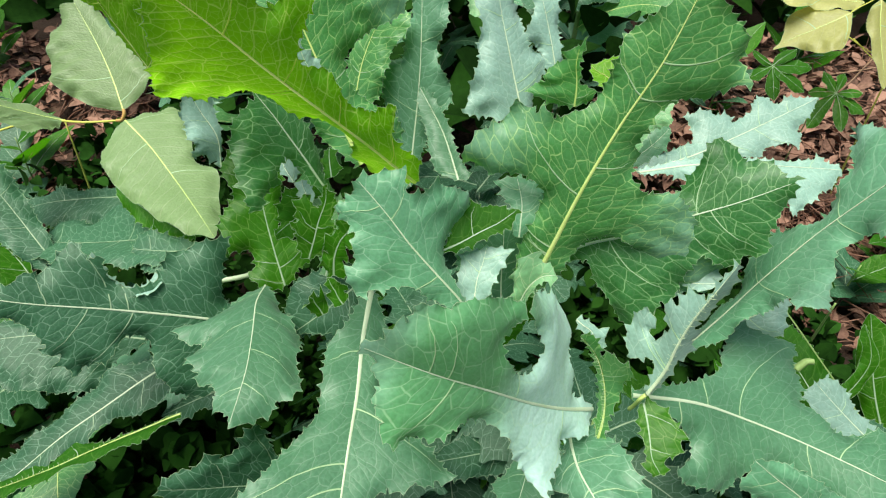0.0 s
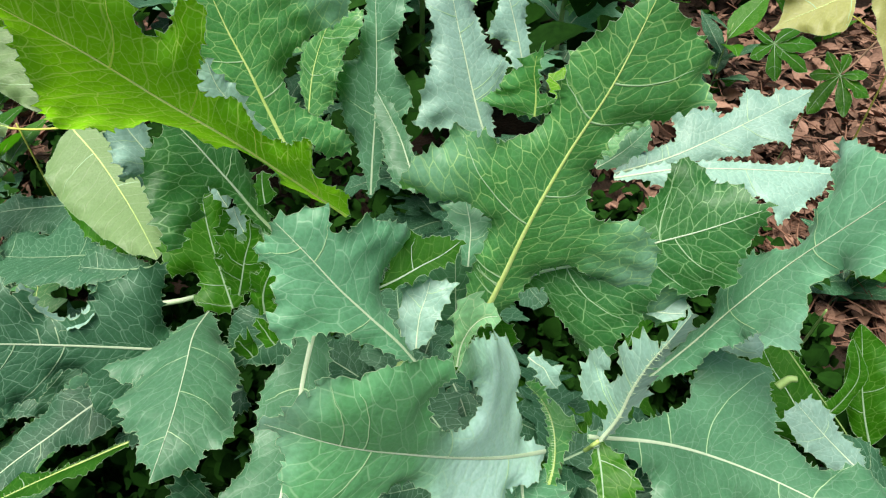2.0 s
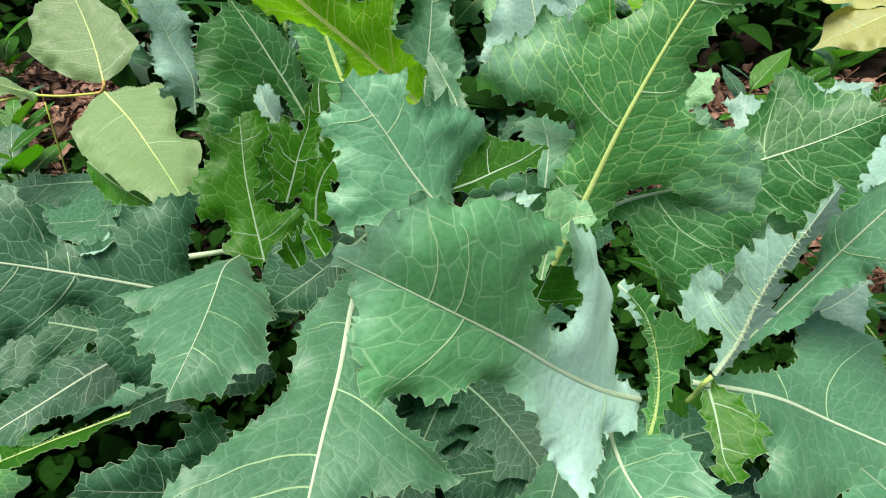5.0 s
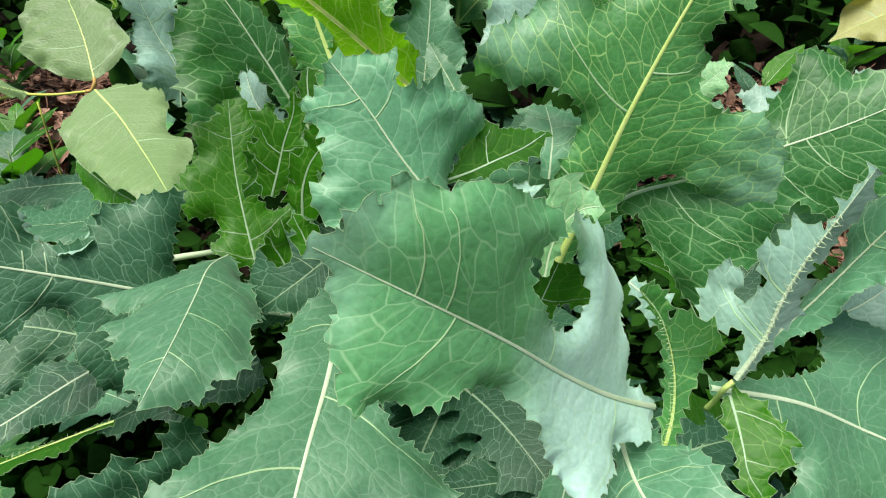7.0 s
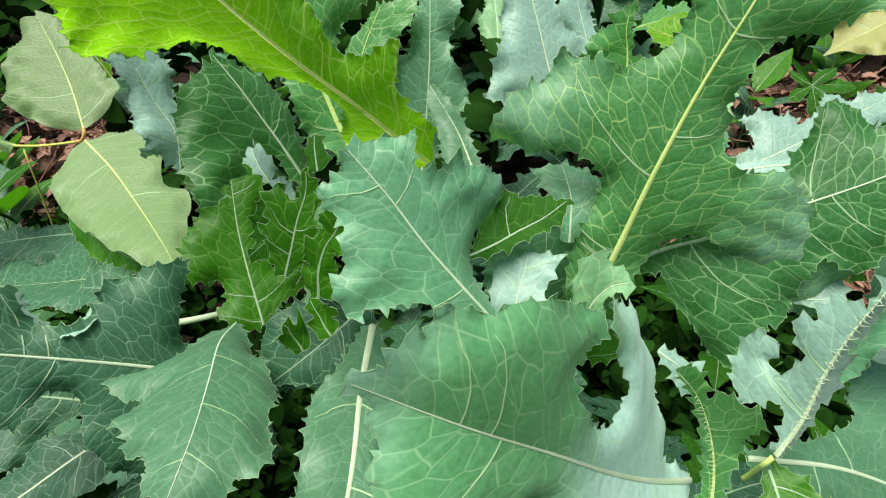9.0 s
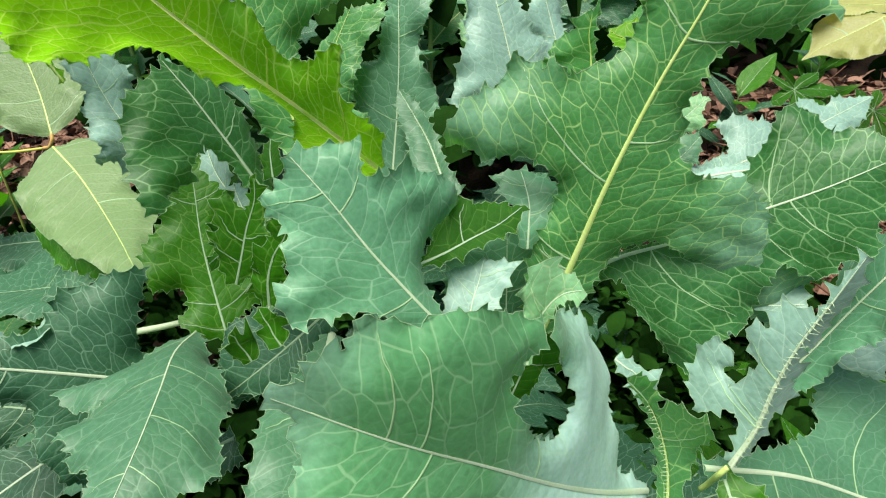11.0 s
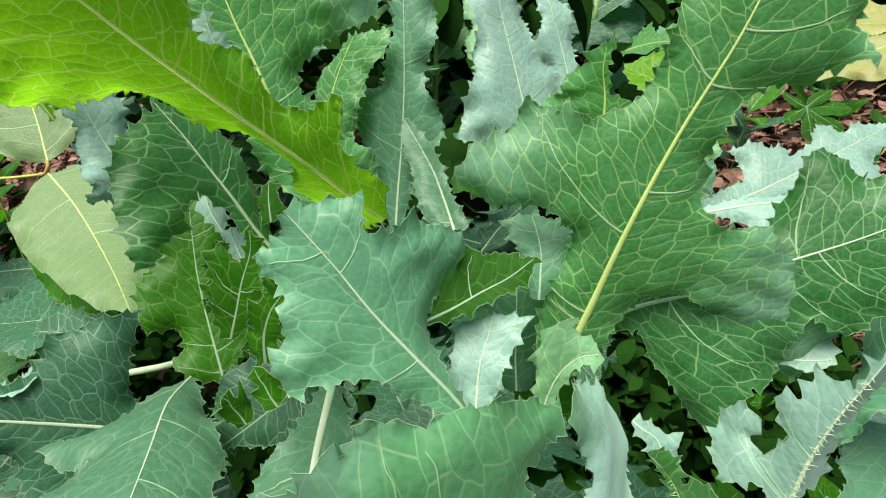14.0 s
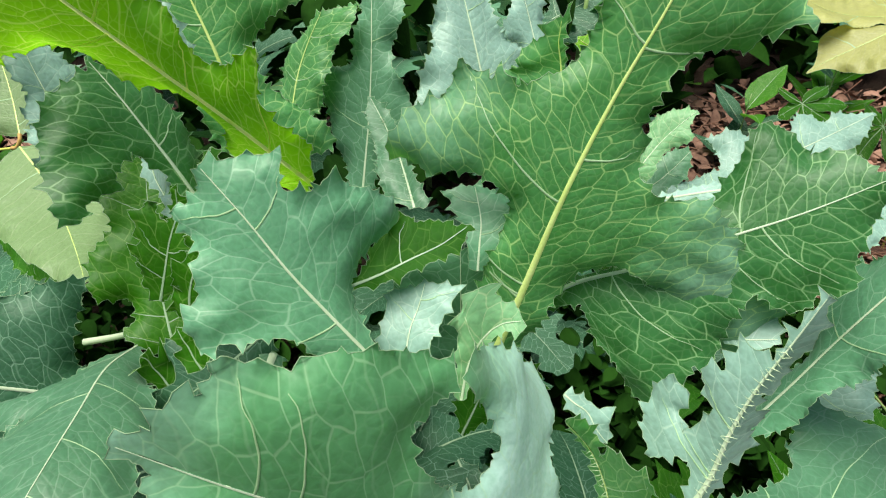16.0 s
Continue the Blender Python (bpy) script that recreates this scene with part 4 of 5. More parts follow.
leaf(front_plant, 'blue', ((0.058, 0.333, 0.412), (0.059, 0.340, 0.423), (0.060, 0.348, 0.431), (0.059, 0.357, 0.437), (0.057, 0.368, 0.443)),
     (0.01, -0.64, 0.77), 0.10, 1.2,
     ((8, 10), (32, 13), (52, 18), (72, 26), (91, 30), (99, 35)),
     ((13, -17), (29, -24), (45, -31), (59, -39), (76, -37), (89, -28)))
leaf(front_plant, 'blue', ((0.050, 0.340, 0.334), (0.049, 0.345, 0.354), (0.049, 0.348, 0.372), (0.049, 0.352, 0.391), (0.049, 0.356, 0.409)),
     (0.10, -0.60, 0.79), 0.08, 1.2,
     ((7, 25.5), (22, 38), (47.5, 48), (71, 49), (96.5, 48.5), (102, 37), (106.5, 27), (99, 11.5)),
     ((-1, -12), (26, -19), (45, -32), (71, -45), (80, -28), (94, -20.5), (100, -8.5)))
leaf(front_plant, 'pale', ((0.049, 0.261, 0.396), (0.052, 0.268, 0.409), (0.058, 0.273, 0.420), (0.066, 0.276, 0.426), (0.075, 0.276, 0.428)),
     (0.31, -0.62, 0.72), 0.3, 1.2,
     ((23, 8.5), (44.5, 20), (65, 36), (74.5, 35.5), (84, 17), (98.5, 10)),
     ((18, -7.5), (43.5, -8), (69, -6), (99, -8.5)))
leaf(side_plant, 'green', ((0.109, 0.212, 0.326), (0.112, 0.220, 0.342), (0.112, 0.228, 0.358), (0.109, 0.236, 0.373), (0.102, 0.241, 0.389), (0.091, 0.245, 0.402)),
     (-0.74, -0.66, 0.11), (0.25, 0.25), 2.0,
     ((29, 7), (46.5, 7), (60.5, 4.5), (77.5, 4), (95, 1)),
     ((27.5, -5), (34, -8), (46.5, -12.5), (60.5, -20), (71, -30.5), (77.5, -33.5), (79.5, -30), (82.5, -23), (83.5, -15.5), (76.5, -2.5), (86.5, -7.5), (100.5, -8)), curl=(0.0, 0.0), spiny=True)
leaf(side_plant, 'olive', ((0.141, 0.229, 0.348), (0.142, 0.217, 0.342), (0.142, 0.206, 0.337), (0.142, 0.196, 0.332), (0.146, 0.187, 0.328)),
     (-0.20, -0.55, 0.81), 0.1, 1.4,
     ((-5, 9), (17.5, 32.5), (31, 39), (39, 47.5), (52.5, 41), (86.5, 45.5), (80.5, 24.5), (90, 11), (104.5, 5.5)),
     ((8.5, -10), (40.5, -9.5), (70.5, -6), (86.5, -13.5), (96.5, -8)))
leaf(bean_vine, 'bean', ((-0.353, 0.576, 0.388), (-0.367, 0.603, 0.409), (-0.384, 0.630, 0.428), (-0.403, 0.656, 0.447), (-0.422, 0.679, 0.468)),
     (-0.08, -0.64, 0.76), (0.06, 0.06), 1.6,
     ((7.5, 12), (16.5, 25), (35, 37), (52, 44), (70.5, 38.5), (88.5, 28.5), (95, 17.5), (104.5, 10.5)),
     ((3.5, -9), (14, -25.5), (22, -28.5), (35, -24), (50, -22), (66.5, -14), (89, -12), (97, -7.5), (104.5, -1)), curl=(0.0, 0.0), tooth=0.0003, ripple=0.0012, vein_size=2.0)
leaf(bean_vine, 'bean', ((-0.348, 0.564, 0.382), (-0.310, 0.527, 0.371), (-0.275, 0.487, 0.359), (-0.242, 0.445, 0.354), (-0.210, 0.401, 0.353)),
     ((0.02, -0.16, 0.99), (0.10, -0.09, 0.99)), (0.03, -0.02), 1.6,
     ((-0.5, 10), (3.5, 23.5), (11, 25.5), (27, 20), (41, 13.5), (50, 17.5), (57, 18.5), (67, 14), (88, 6)),
     ((3.5, -8.5), (9, -18), (19.5, -22.5), (34.5, -23), (45, -21.5), (63, -17), (79, -12), (88.5, -6.5), (95, -3.5)), curl=(-0.1, -0.7), tooth=0.0003, ripple=0.0012, vein_size=2.0)
leaf(bean_vine, 'bean', ((-0.432, 0.585, 0.370), (-0.458, 0.586, 0.376), (-0.483, 0.582, 0.387), (-0.505, 0.575, 0.400), (-0.530, 0.573, 0.410)),
     (0.41, 0.18, 0.90), 0.30, 1.4,
     ((-14, 59), (32, 89), (67, 62)),
     ((22, -10), (47, -13), (77, -15)), tooth=0.0003, ripple=0.0012, vein_size=2.0)
leaf(bean_vine, 'olive', ((-0.351, 0.506, 0.335), (-0.318, 0.483, 0.325), (-0.284, 0.461, 0.321), (-0.249, 0.439, 0.321)),
     (-0.29, -0.56, 0.78), 0.10, 1.2,
     ((19, 9), (63, 9)),
     ((17, -10), (58, -12), (83, -9)))
leaf(back_plant, 'white', ((0.222, 0.550, 0.324), (0.278, 0.562, 0.334), (0.329, 0.578, 0.348), (0.388, 0.598, 0.367), (0.435, 0.615, 0.382)),
     (-0.08, -0.52, 0.85), 0.1, 2.0,
     ((9.5, 7), (19, 7), (27, 7), (33.5, 6.5), (37, 11.5), (39, 16.5), (38, 21.5), (47, 19), (52, 14.5), (57.5, 13.5), (58, 8.5), (62, 8), (66, 8.5), (69.5, 12.5), (75, 14.5), (77.5, 10.5), (79.5, 6.5), (87, 7), (90.5, 5.5), (96, 2.5)),
     ((9, -3), (34, -5.5), (49, -9.5), (58.5, -14), (61.5, -11), (65.5, -12), (71, -14.5), (74, -18.5), (77.5, -14.5), (80.5, -13), (81, -9), (90.5, -5.5), (94.5, -3.5)))
leaf(back_plant, 'white', ((0.204, 0.499, 0.358), (0.262, 0.501, 0.366), (0.314, 0.498, 0.368), (0.357, 0.494, 0.368), (0.404, 0.488, 0.368)),
     (-0.07, -0.51, 0.86), 0.1, 2.0,
     ((14, 3), (30.5, 3.5), (49, 4), (62, 3), (76, 3.5), (86, 5), (90.5, 7.5), (93.5, 4), (97.5, 3)),
     ((13, -3), (25.5, -10.5), (49.5, -11), (64, -13.5), (67, -17), (72, -20), (72.5, -27), (76, -24), (81, -19.5), (85, -17.5), (89, -12), (95, -9.5), (97.5, -5)))
leaf(side_plant, 'blue', ((0.272, 0.167, 0.287), (0.259, 0.176, 0.297), (0.245, 0.184, 0.306), (0.230, 0.191, 0.315), (0.216, 0.199, 0.324)),
     (-0.27, -0.90, 0.35), 0.10, 1.6,
     ((15, 12), (63, 28), (88, 29), (93, 10)),
     ((17, -23), (45, -24), (64, -19), (88, -10)))
leaf(side_plant, 'white', ((0.410, 0.274, 0.198), (0.391, 0.290, 0.210), (0.373, 0.306, 0.223), (0.356, 0.323, 0.236)),
     (0.03, -0.60, 0.80), 0.10, 1.4,
     ((14, 15), (50, 23), (73, 26), (101, 20)),
     ((12, -14), (49, -16), (73, -22), (95, -17)))
leaf(front_plant, 'teal', ((-0.267, 0.454, 0.308), (-0.318, 0.459, 0.300), (-0.369, 0.466, 0.290), (-0.421, 0.475, 0.282), (-0.472, 0.484, 0.282)),
     (0.03, 0.12, 0.99), 0.12, 1.8,
     ((1, 23), (25, 21), (50, 22), (78, 13)),
     ((24, -15), (53, -38), (67, -37), (69, -19), (89, -21), (92, -6), (111, -18)))
leaf(front_plant, 'teal', ((-0.409, 0.445, 0.268), (-0.432, 0.463, 0.288), (-0.454, 0.482, 0.308), (-0.476, 0.500, 0.329), (-0.500, 0.518, 0.349)),
     (0.48, -0.33, 0.81), 0.10, 1.6,
     ((13, 12), (32, 17), (54, 19)),
     ((17, -7), (59, -11), (84, -15), (103, -14)))
leaf(back_plant, 'teal', ((-0.349, 0.546, 0.290), (-0.393, 0.552, 0.286), (-0.437, 0.556, 0.280), (-0.481, 0.557, 0.273), (-0.524, 0.558, 0.259)),
     (-0.15, -0.38, 0.92), 0.10, 1.8,
     ((11, 22), (43, 17), (63, 20)),
     ((19, -8), (47, -7), (69, -12), (86, -7)))
leaf(side_plant, 'teal', ((0.037, 0.354, 0.207), (0.021, 0.334, 0.207), (0.003, 0.313, 0.203), (-0.014, 0.294, 0.197), (-0.031, 0.274, 0.194)),
     (-0.03, -0.21, 0.98), 0.10, 2.0,
     ((30, 12), (60, 17), (83, 21)),
     ((23, -15), (60, -21), (75, -35), (93, -22)))
leaf(side_plant, 'teal', ((0.046, 0.359, 0.216), (0.054, 0.341, 0.213), (0.060, 0.321, 0.207), (0.065, 0.302, 0.200)),
     (-0.24, -0.34, 0.91), 0.15, 1.6,
     ((29, 18), (75, 28), (101, 27)),
     ((16, -23), (56, -30), (101, -27)))
leaf(side_plant, 'teal', ((0.089, 0.270, 0.211), (0.063, 0.266, 0.215), (0.037, 0.261, 0.220), (0.013, 0.253, 0.226), (-0.011, 0.245, 0.233)),
     (0.32, -0.33, 0.89), 0.10, 2.0,
     ((15, 17), (50, 17), (81, 15)),
     ((9, -18), (29, -11), (60, -16), (83, -11)))
leaf(side_plant, 'dull', ((0.081, 0.295, 0.266), (0.079, 0.265, 0.264), (0.071, 0.235, 0.263), (0.061, 0.207, 0.263), (0.051, 0.182, 0.268)),
     (-0.20, -0.35, 0.91), 0.1, 1.8,
     ((22.5, 2.5), (31, 10.5), (40.5, 19), (48, 23), (67.5, 19), (91.5, 14), (84.5, 6)),
     ((21, -5), (38.5, -6.5), (63.5, -13), (76, -19.5), (92.5, -10), (99.5, -4)))
leaf(front_plant, 'lime', ((-0.208, 0.405, 0.492), (-0.220, 0.411, 0.511), (-0.231, 0.417, 0.530), (-0.243, 0.424, 0.548), (-0.254, 0.431, 0.566)),
     (-0.40, -0.91, 0.05), 0.10, 1.6,
     ((30, 2), (41, 4), (60, 6), (78, 8), (95, 17)),
     ((20, -3), (33, -19), (50, -35), (59, -62), (85, -37)))
leaf(front_plant, 'deep', ((-0.085, 0.364, 0.446), (-0.086, 0.369, 0.452), (-0.087, 0.375, 0.457), (-0.087, 0.381, 0.462)),
     (-0.12, -0.72, 0.69), 0.10, 1.0,
     ((20, 24), (71, 18)),
     ((12, -25), (66, -24)))
leaf(front_plant, 'white', ((-0.118, 0.375, 0.434), (-0.125, 0.383, 0.441), (-0.130, 0.392, 0.449), (-0.134, 0.400, 0.457)),
     (-0.41, -0.77, 0.49), 0.30, 0.8,
     ((15, 4), (44, 15), (72, 17)),
     ((3, -18), (23, -35), (58, -23)))
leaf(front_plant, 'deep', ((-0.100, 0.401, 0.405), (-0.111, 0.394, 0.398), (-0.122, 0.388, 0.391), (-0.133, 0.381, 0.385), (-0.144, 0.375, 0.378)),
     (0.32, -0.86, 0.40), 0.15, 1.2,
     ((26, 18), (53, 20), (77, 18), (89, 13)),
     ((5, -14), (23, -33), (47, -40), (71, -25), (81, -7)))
leaf(front_plant, 'pale', ((-0.093, 0.327, 0.377), (-0.090, 0.334, 0.390), (-0.088, 0.340, 0.404), (-0.087, 0.346, 0.418), (-0.088, 0.353, 0.431)),
     (-0.40, -0.82, 0.41), 0.30, 1.0,
     ((15, 11), (40, 8), (69, 9), (89, 6)),
     ((22, -18), (43, -10), (65, -16), (91, -11)))
leaf(front_plant, 'white', ((-0.101, 0.352, 0.430), (-0.104, 0.356, 0.434), (-0.107, 0.361, 0.438), (-0.109, 0.366, 0.442)),
     (-0.25, -0.74, 0.63), 0.30, 0.8,
     ((28, 19), (78, 18)),
     ((21, -27), (62, -29)))
leaf(front_plant, 'teal', ((-0.232, 0.417, 0.326), (-0.259, 0.420, 0.319), (-0.285, 0.425, 0.315), (-0.312, 0.431, 0.312)),
     (-0.16, -0.31, 0.94), 0.10, 1.4,
     ((15, 22), (42, 29), (73, 26)),
     ((37, -18), (92, -28), (104, -19)))
leaf(broad_weed, 'olive', ((-0.419, 0.415, 0.264), (-0.436, 0.434, 0.279), (-0.456, 0.450, 0.292), (-0.479, 0.464, 0.303), (-0.504, 0.474, 0.314)),
     (0.54, 0.09, 0.84), 0.10, 1.6,
     ((9, 10), (14, 26), (42, 31)),
     ((23, -4), (47, -12), (76, -16), (100, -17)), tooth=0.0003, ripple=0.0012)
leaf(back_plant, 'white', ((0.174, 0.334, 0.375), (0.182, 0.328, 0.376), (0.190, 0.322, 0.376), (0.199, 0.317, 0.378), (0.212, 0.313, 0.382)),
     (0.00, -0.41, 0.91), 0.1, 2.2,
     ((10.5, 2), (42.5, 6), (44.5, 32.5), (41.5, 51), (64.5, 47), (90.5, 28), (101.5, 21.5)),
     ((20, -3.5), (49, -5), (76, -12.5), (89.5, -10)))
leaf(back_plant, 'white', ((0.273, 0.356, 0.288), (0.289, 0.357, 0.295), (0.304, 0.361, 0.305), (0.317, 0.366, 0.315)),
     (-0.24, -0.70, 0.67), 0.15, 1.4,
     ((25, 19), (64, 22), (102, 2)),
     ((26, -28), (50, -49), (73, -27)))
leaf(broad_weed, 'olive', ((0.471, 0.331, 0.141), (0.465, 0.352, 0.164), (0.462, 0.373, 0.187), (0.461, 0.394, 0.211), (0.459, 0.414, 0.234)),
     (-0.66, -0.57, 0.48), 0.10, 2.0,
     ((10, 10), (34, 13), (63, 12), (88, 7)),
     ((16, -18), (56, -21), (84, -14)), tooth=0.0003, ripple=0.0012)
leaf(back_plant, 'deep', ((0.404, 0.331, 0.141), (0.400, 0.350, 0.163), (0.389, 0.371, 0.179), (0.376, 0.394, 0.192), (0.367, 0.417, 0.207)),
     (-0.03, -0.66, 0.75), 0.10, 1.6,
     ((14, 26), (49, 25), (83, 15)),
     ((9, -25), (29, -25), (60, -24), (94, -19)))
leaf(back_plant, 'teal', ((0.463, 0.279, 0.144), (0.442, 0.292, 0.157), (0.419, 0.303, 0.170), (0.395, 0.314, 0.182)),
     (0.21, -0.52, 0.83), 0.10, 1.6,
     ((28, 21), (70, 26), (89, 15)),
     ((13, -22), (51, -32), (85, -20)))
leaf(yellow_vine, 'yellow', ((0.567, 0.814, 0.408), (0.544, 0.812, 0.396), (0.522, 0.814, 0.383), (0.499, 0.816, 0.370), (0.478, 0.815, 0.355)),
     (-0.49, -0.41, 0.77), 0.12, 1.2,
     ((17, 27), (31, 44), (51, 42), (66, 23), (84, 8)),
     ((11, -17), (42, -35), (66, -37), (77, -16), (88, -4)), tooth=0.0003, ripple=0.0012, vein_size=2.0)
leaf(yellow_vine, 'yellow', ((0.608, 0.826, 0.421), (0.606, 0.805, 0.398), (0.607, 0.784, 0.375), (0.610, 0.763, 0.352), (0.611, 0.743, 0.329)),
     (0.00, -0.74, 0.67), 0.25, 1.2,
     ((13, 11), (41, 22), (78, 12)),
     ((12, -13), (39, -12), (63, -10), (86, -5)), tooth=0.0003, ripple=0.0012, vein_size=2.0)
leaf(yellow_vine, 'yellow', ((0.599, 0.844, 0.411), (0.569, 0.855, 0.411), (0.538, 0.866, 0.411), (0.511, 0.880, 0.417), (0.488, 0.899, 0.429)),
     (0.04, -0.08, 1.00), 0.10, 1.2,
     ((19, 22), (48, 26), (67, 44)),
     ((14, -57), (41, -65), (92, -30)), tooth=0.0003, ripple=0.0012, vein_size=2.0)
leaf(palmate_weed, 'deep', ((0.605, 1.013, 0.241), (0.592, 1.018, 0.247), (0.580, 1.025, 0.254), (0.569, 1.031, 0.261)),
     (0.00, -0.74, 0.67), 0.10, 0.8,
     ((34, 19), (80, 14)),
     ((45, -15), (86, -11)), tooth=0.0003, ripple=0.0012)
leaf(palmate_weed, 'deep', ((0.605, 1.013, 0.241), (0.591, 1.008, 0.236), (0.577, 1.003, 0.230), (0.564, 0.998, 0.224)),
     (-0.38, -0.11, 0.92), 0.10, 0.8,
     ((48, 28), (98, 33)),
     ((10, -26), (53, -34)), tooth=0.0003, ripple=0.0012)
leaf(palmate_weed, 'deep', ((0.605, 1.012, 0.240), (0.602, 0.992, 0.228), (0.599, 0.972, 0.216), (0.596, 0.952, 0.203)),
     (-0.02, -0.53, 0.84), 0.10, 0.8,
     ((37, 15), (73, 17)),
     ((41, -16), (74, -20)), tooth=0.0003, ripple=0.0012)
leaf(palmate_weed, 'deep', ((0.606, 1.012, 0.240), (0.620, 0.994, 0.232), (0.636, 0.977, 0.223), (0.651, 0.962, 0.214)),
     (0.08, -0.43, 0.90), 0.10, 0.8,
     ((32, 20), (75, 18)),
     ((36, -20), (79, -19)), tooth=0.0003, ripple=0.0012)
leaf(palmate_weed, 'deep', ((0.606, 1.013, 0.241), (0.630, 1.013, 0.241), (0.654, 1.012, 0.240), (0.677, 1.010, 0.237)),
     (0.04, -0.22, 0.97), 0.10, 0.8,
     ((36, 18), (74, 28)),
     ((28, -29), (65, -31)), tooth=0.0003, ripple=0.0012)
leaf(palmate_weed, 'deep', ((0.605, 1.013, 0.241), (0.621, 1.021, 0.251), (0.639, 1.032, 0.255), (0.656, 1.043, 0.259)),
     (0.03, -0.35, 0.94), 0.10, 0.8,
     ((31, 17), (78, 15)),
     ((32, -16), (72, -18)), tooth=0.0003, ripple=0.0012)
leaf(palmate_weed, 'olive', ((0.634, 0.860, 0.265), (0.629, 0.871, 0.272), (0.625, 0.881, 0.279), (0.620, 0.892, 0.286)),
     (0.23, -0.46, 0.86), 0.10, 0.8,
     ((19, 38), (69, 33)),
     ((44, -28), (86, -20)), tooth=0.0003, ripple=0.0012)
leaf(palmate_weed, 'olive', ((0.634, 0.860, 0.265), (0.641, 0.870, 0.271), (0.648, 0.879, 0.277), (0.654, 0.889, 0.283)),
     (0.30, -0.63, 0.72), 0.10, 0.8,
     ((42, 19), (71, 27)),
     ((41, -16), (81, -19)), tooth=0.0003, ripple=0.0012)
leaf(palmate_weed, 'olive', ((0.634, 0.859, 0.264), (0.648, 0.860, 0.265), (0.662, 0.860, 0.265), (0.676, 0.859, 0.264)),
     (0.02, -0.27, 0.96), 0.10, 0.8,
     ((46, 17), (79, 23)),
     ((29, -27), (67, -33)), tooth=0.0003, ripple=0.0012)
leaf(palmate_weed, 'olive', ((0.634, 0.859, 0.264), (0.647, 0.848, 0.257), (0.659, 0.838, 0.251), (0.672, 0.828, 0.244)),
     (0.23, -0.32, 0.92), 0.10, 0.8,
     ((37, 25), (80, 22)),
     ((30, -25), (72, -35)), tooth=0.0003, ripple=0.0012)
leaf(palmate_weed, 'olive', ((0.634, 0.859, 0.264), (0.633, 0.838, 0.253), (0.631, 0.819, 0.241), (0.628, 0.800, 0.228)),
     (-0.07, -0.53, 0.85), 0.10, 0.8,
     ((37, 13), (66, 17)),
     ((38, -14), (75, -17)), tooth=0.0003, ripple=0.0012)
leaf(palmate_weed, 'olive', ((0.633, 0.859, 0.264), (0.611, 0.841, 0.256), (0.591, 0.823, 0.245), (0.573, 0.804, 0.233)),
     (-0.10, -0.47, 0.88), 0.10, 0.8,
     ((35, 11), (81, 14)),
     ((36, -12), (71, -13)), tooth=0.0003, ripple=0.0012)
leaf(palmate_weed, 'olive', ((0.633, 0.860, 0.265), (0.618, 0.861, 0.266), (0.603, 0.861, 0.266), (0.588, 0.860, 0.265)),
     (0.01, -0.32, 0.95), 0.10, 0.8,
     ((55, 30), (91, 26)),
     ((42, -18), (73, -19)), tooth=0.0003, ripple=0.0012)
stalk(bean_vine, 'petiole', BEAN_STALK, ((-0.444, 0.587, 0.369), (-0.402, 0.577, 0.372), (-0.360, 0.570, 0.378)), 2.6, 2.4)
stalk(bean_vine, 'joint', JOINT, ((-0.361, 0.570, 0.378), (-0.354, 0.568, 0.380), (-0.350, 0.570, 0.386), (-0.351, 0.574, 0.390)), 3.6, 3.4)
stalk(bean_vine, 'petiole', BEAN_STALK, ((-0.444, 0.587, 0.369), (-0.516, 0.610, 0.347), (-0.595, 0.620, 0.313), (-0.671, 0.612, 0.259)), 2.8, 2.6)
stalk(grass, 'stalk', STALK, ((0.350, 0.409, 0.257), (0.373, 0.387, 0.233), (0.403, 0.358, 0.201), (0.430, 0.333, 0.173), (0.479, 0.281, 0.116)), 1.6, 1.2)
stalk(yellow_vine, 'petiole', BEAN_STALK, ((0.565, 0.814, 0.408), (0.587, 0.830, 0.411), (0.611, 0.846, 0.414), (0.639, 0.867, 0.423)), 1.8, 1.6)
stalk(yellow_vine, 'petiole', BEAN_STALK, ((0.589, 0.831, 0.368), (0.613, 0.820, 0.355), (0.645, 0.807, 0.341), (0.671, 0.801, 0.334)), 1.6, 1.4)
stalk(yellow_vine, 'petiole', BEAN_STALK, ((0.604, 0.839, 0.362), (0.625, 0.824, 0.345), (0.652, 0.808, 0.327), (0.679, 0.794, 0.311)), 1.6, 1.4)
stalk(yellow_vine, 'stem', TWIG, ((0.630, 0.851, 0.270), (0.654, 0.865, 0.286), (0.664, 0.863, 0.313), (0.686, 0.868, 0.349), (0.704, 0.865, 0.375)), 3.2, 2.6)
stalk(palmate_weed, 'stem', TWIG, ((0.620, 0.923, 0.260), (0.651, 0.917, 0.269), (0.680, 0.902, 0.282), (0.706, 0.888, 0.296)), 2.2, 2)
stalk(front_plant, 'petiole', RIB, ((-0.214, 0.381, 0.316), (-0.192, 0.383, 0.319), (-0.169, 0.395, 0.316), (-0.142, 0.396, 0.318)), 5, 4)
leaf(front_plant, 'white', ((-0.284, 0.341, 0.386), (-0.277, 0.334, 0.376), (-0.268, 0.329, 0.367), (-0.255, 0.327, 0.361), (-0.242, 0.330, 0.362), (-0.231, 0.336, 0.367)),
     (0.54, 0.35, 0.77), 0.20, 0.6,
     ((7, 14), (29, 7), (47, 8), (70, 10), (98, 8)),
     ((9, -7), (34, -15), (56, -16), (79, -21), (100, -17)))
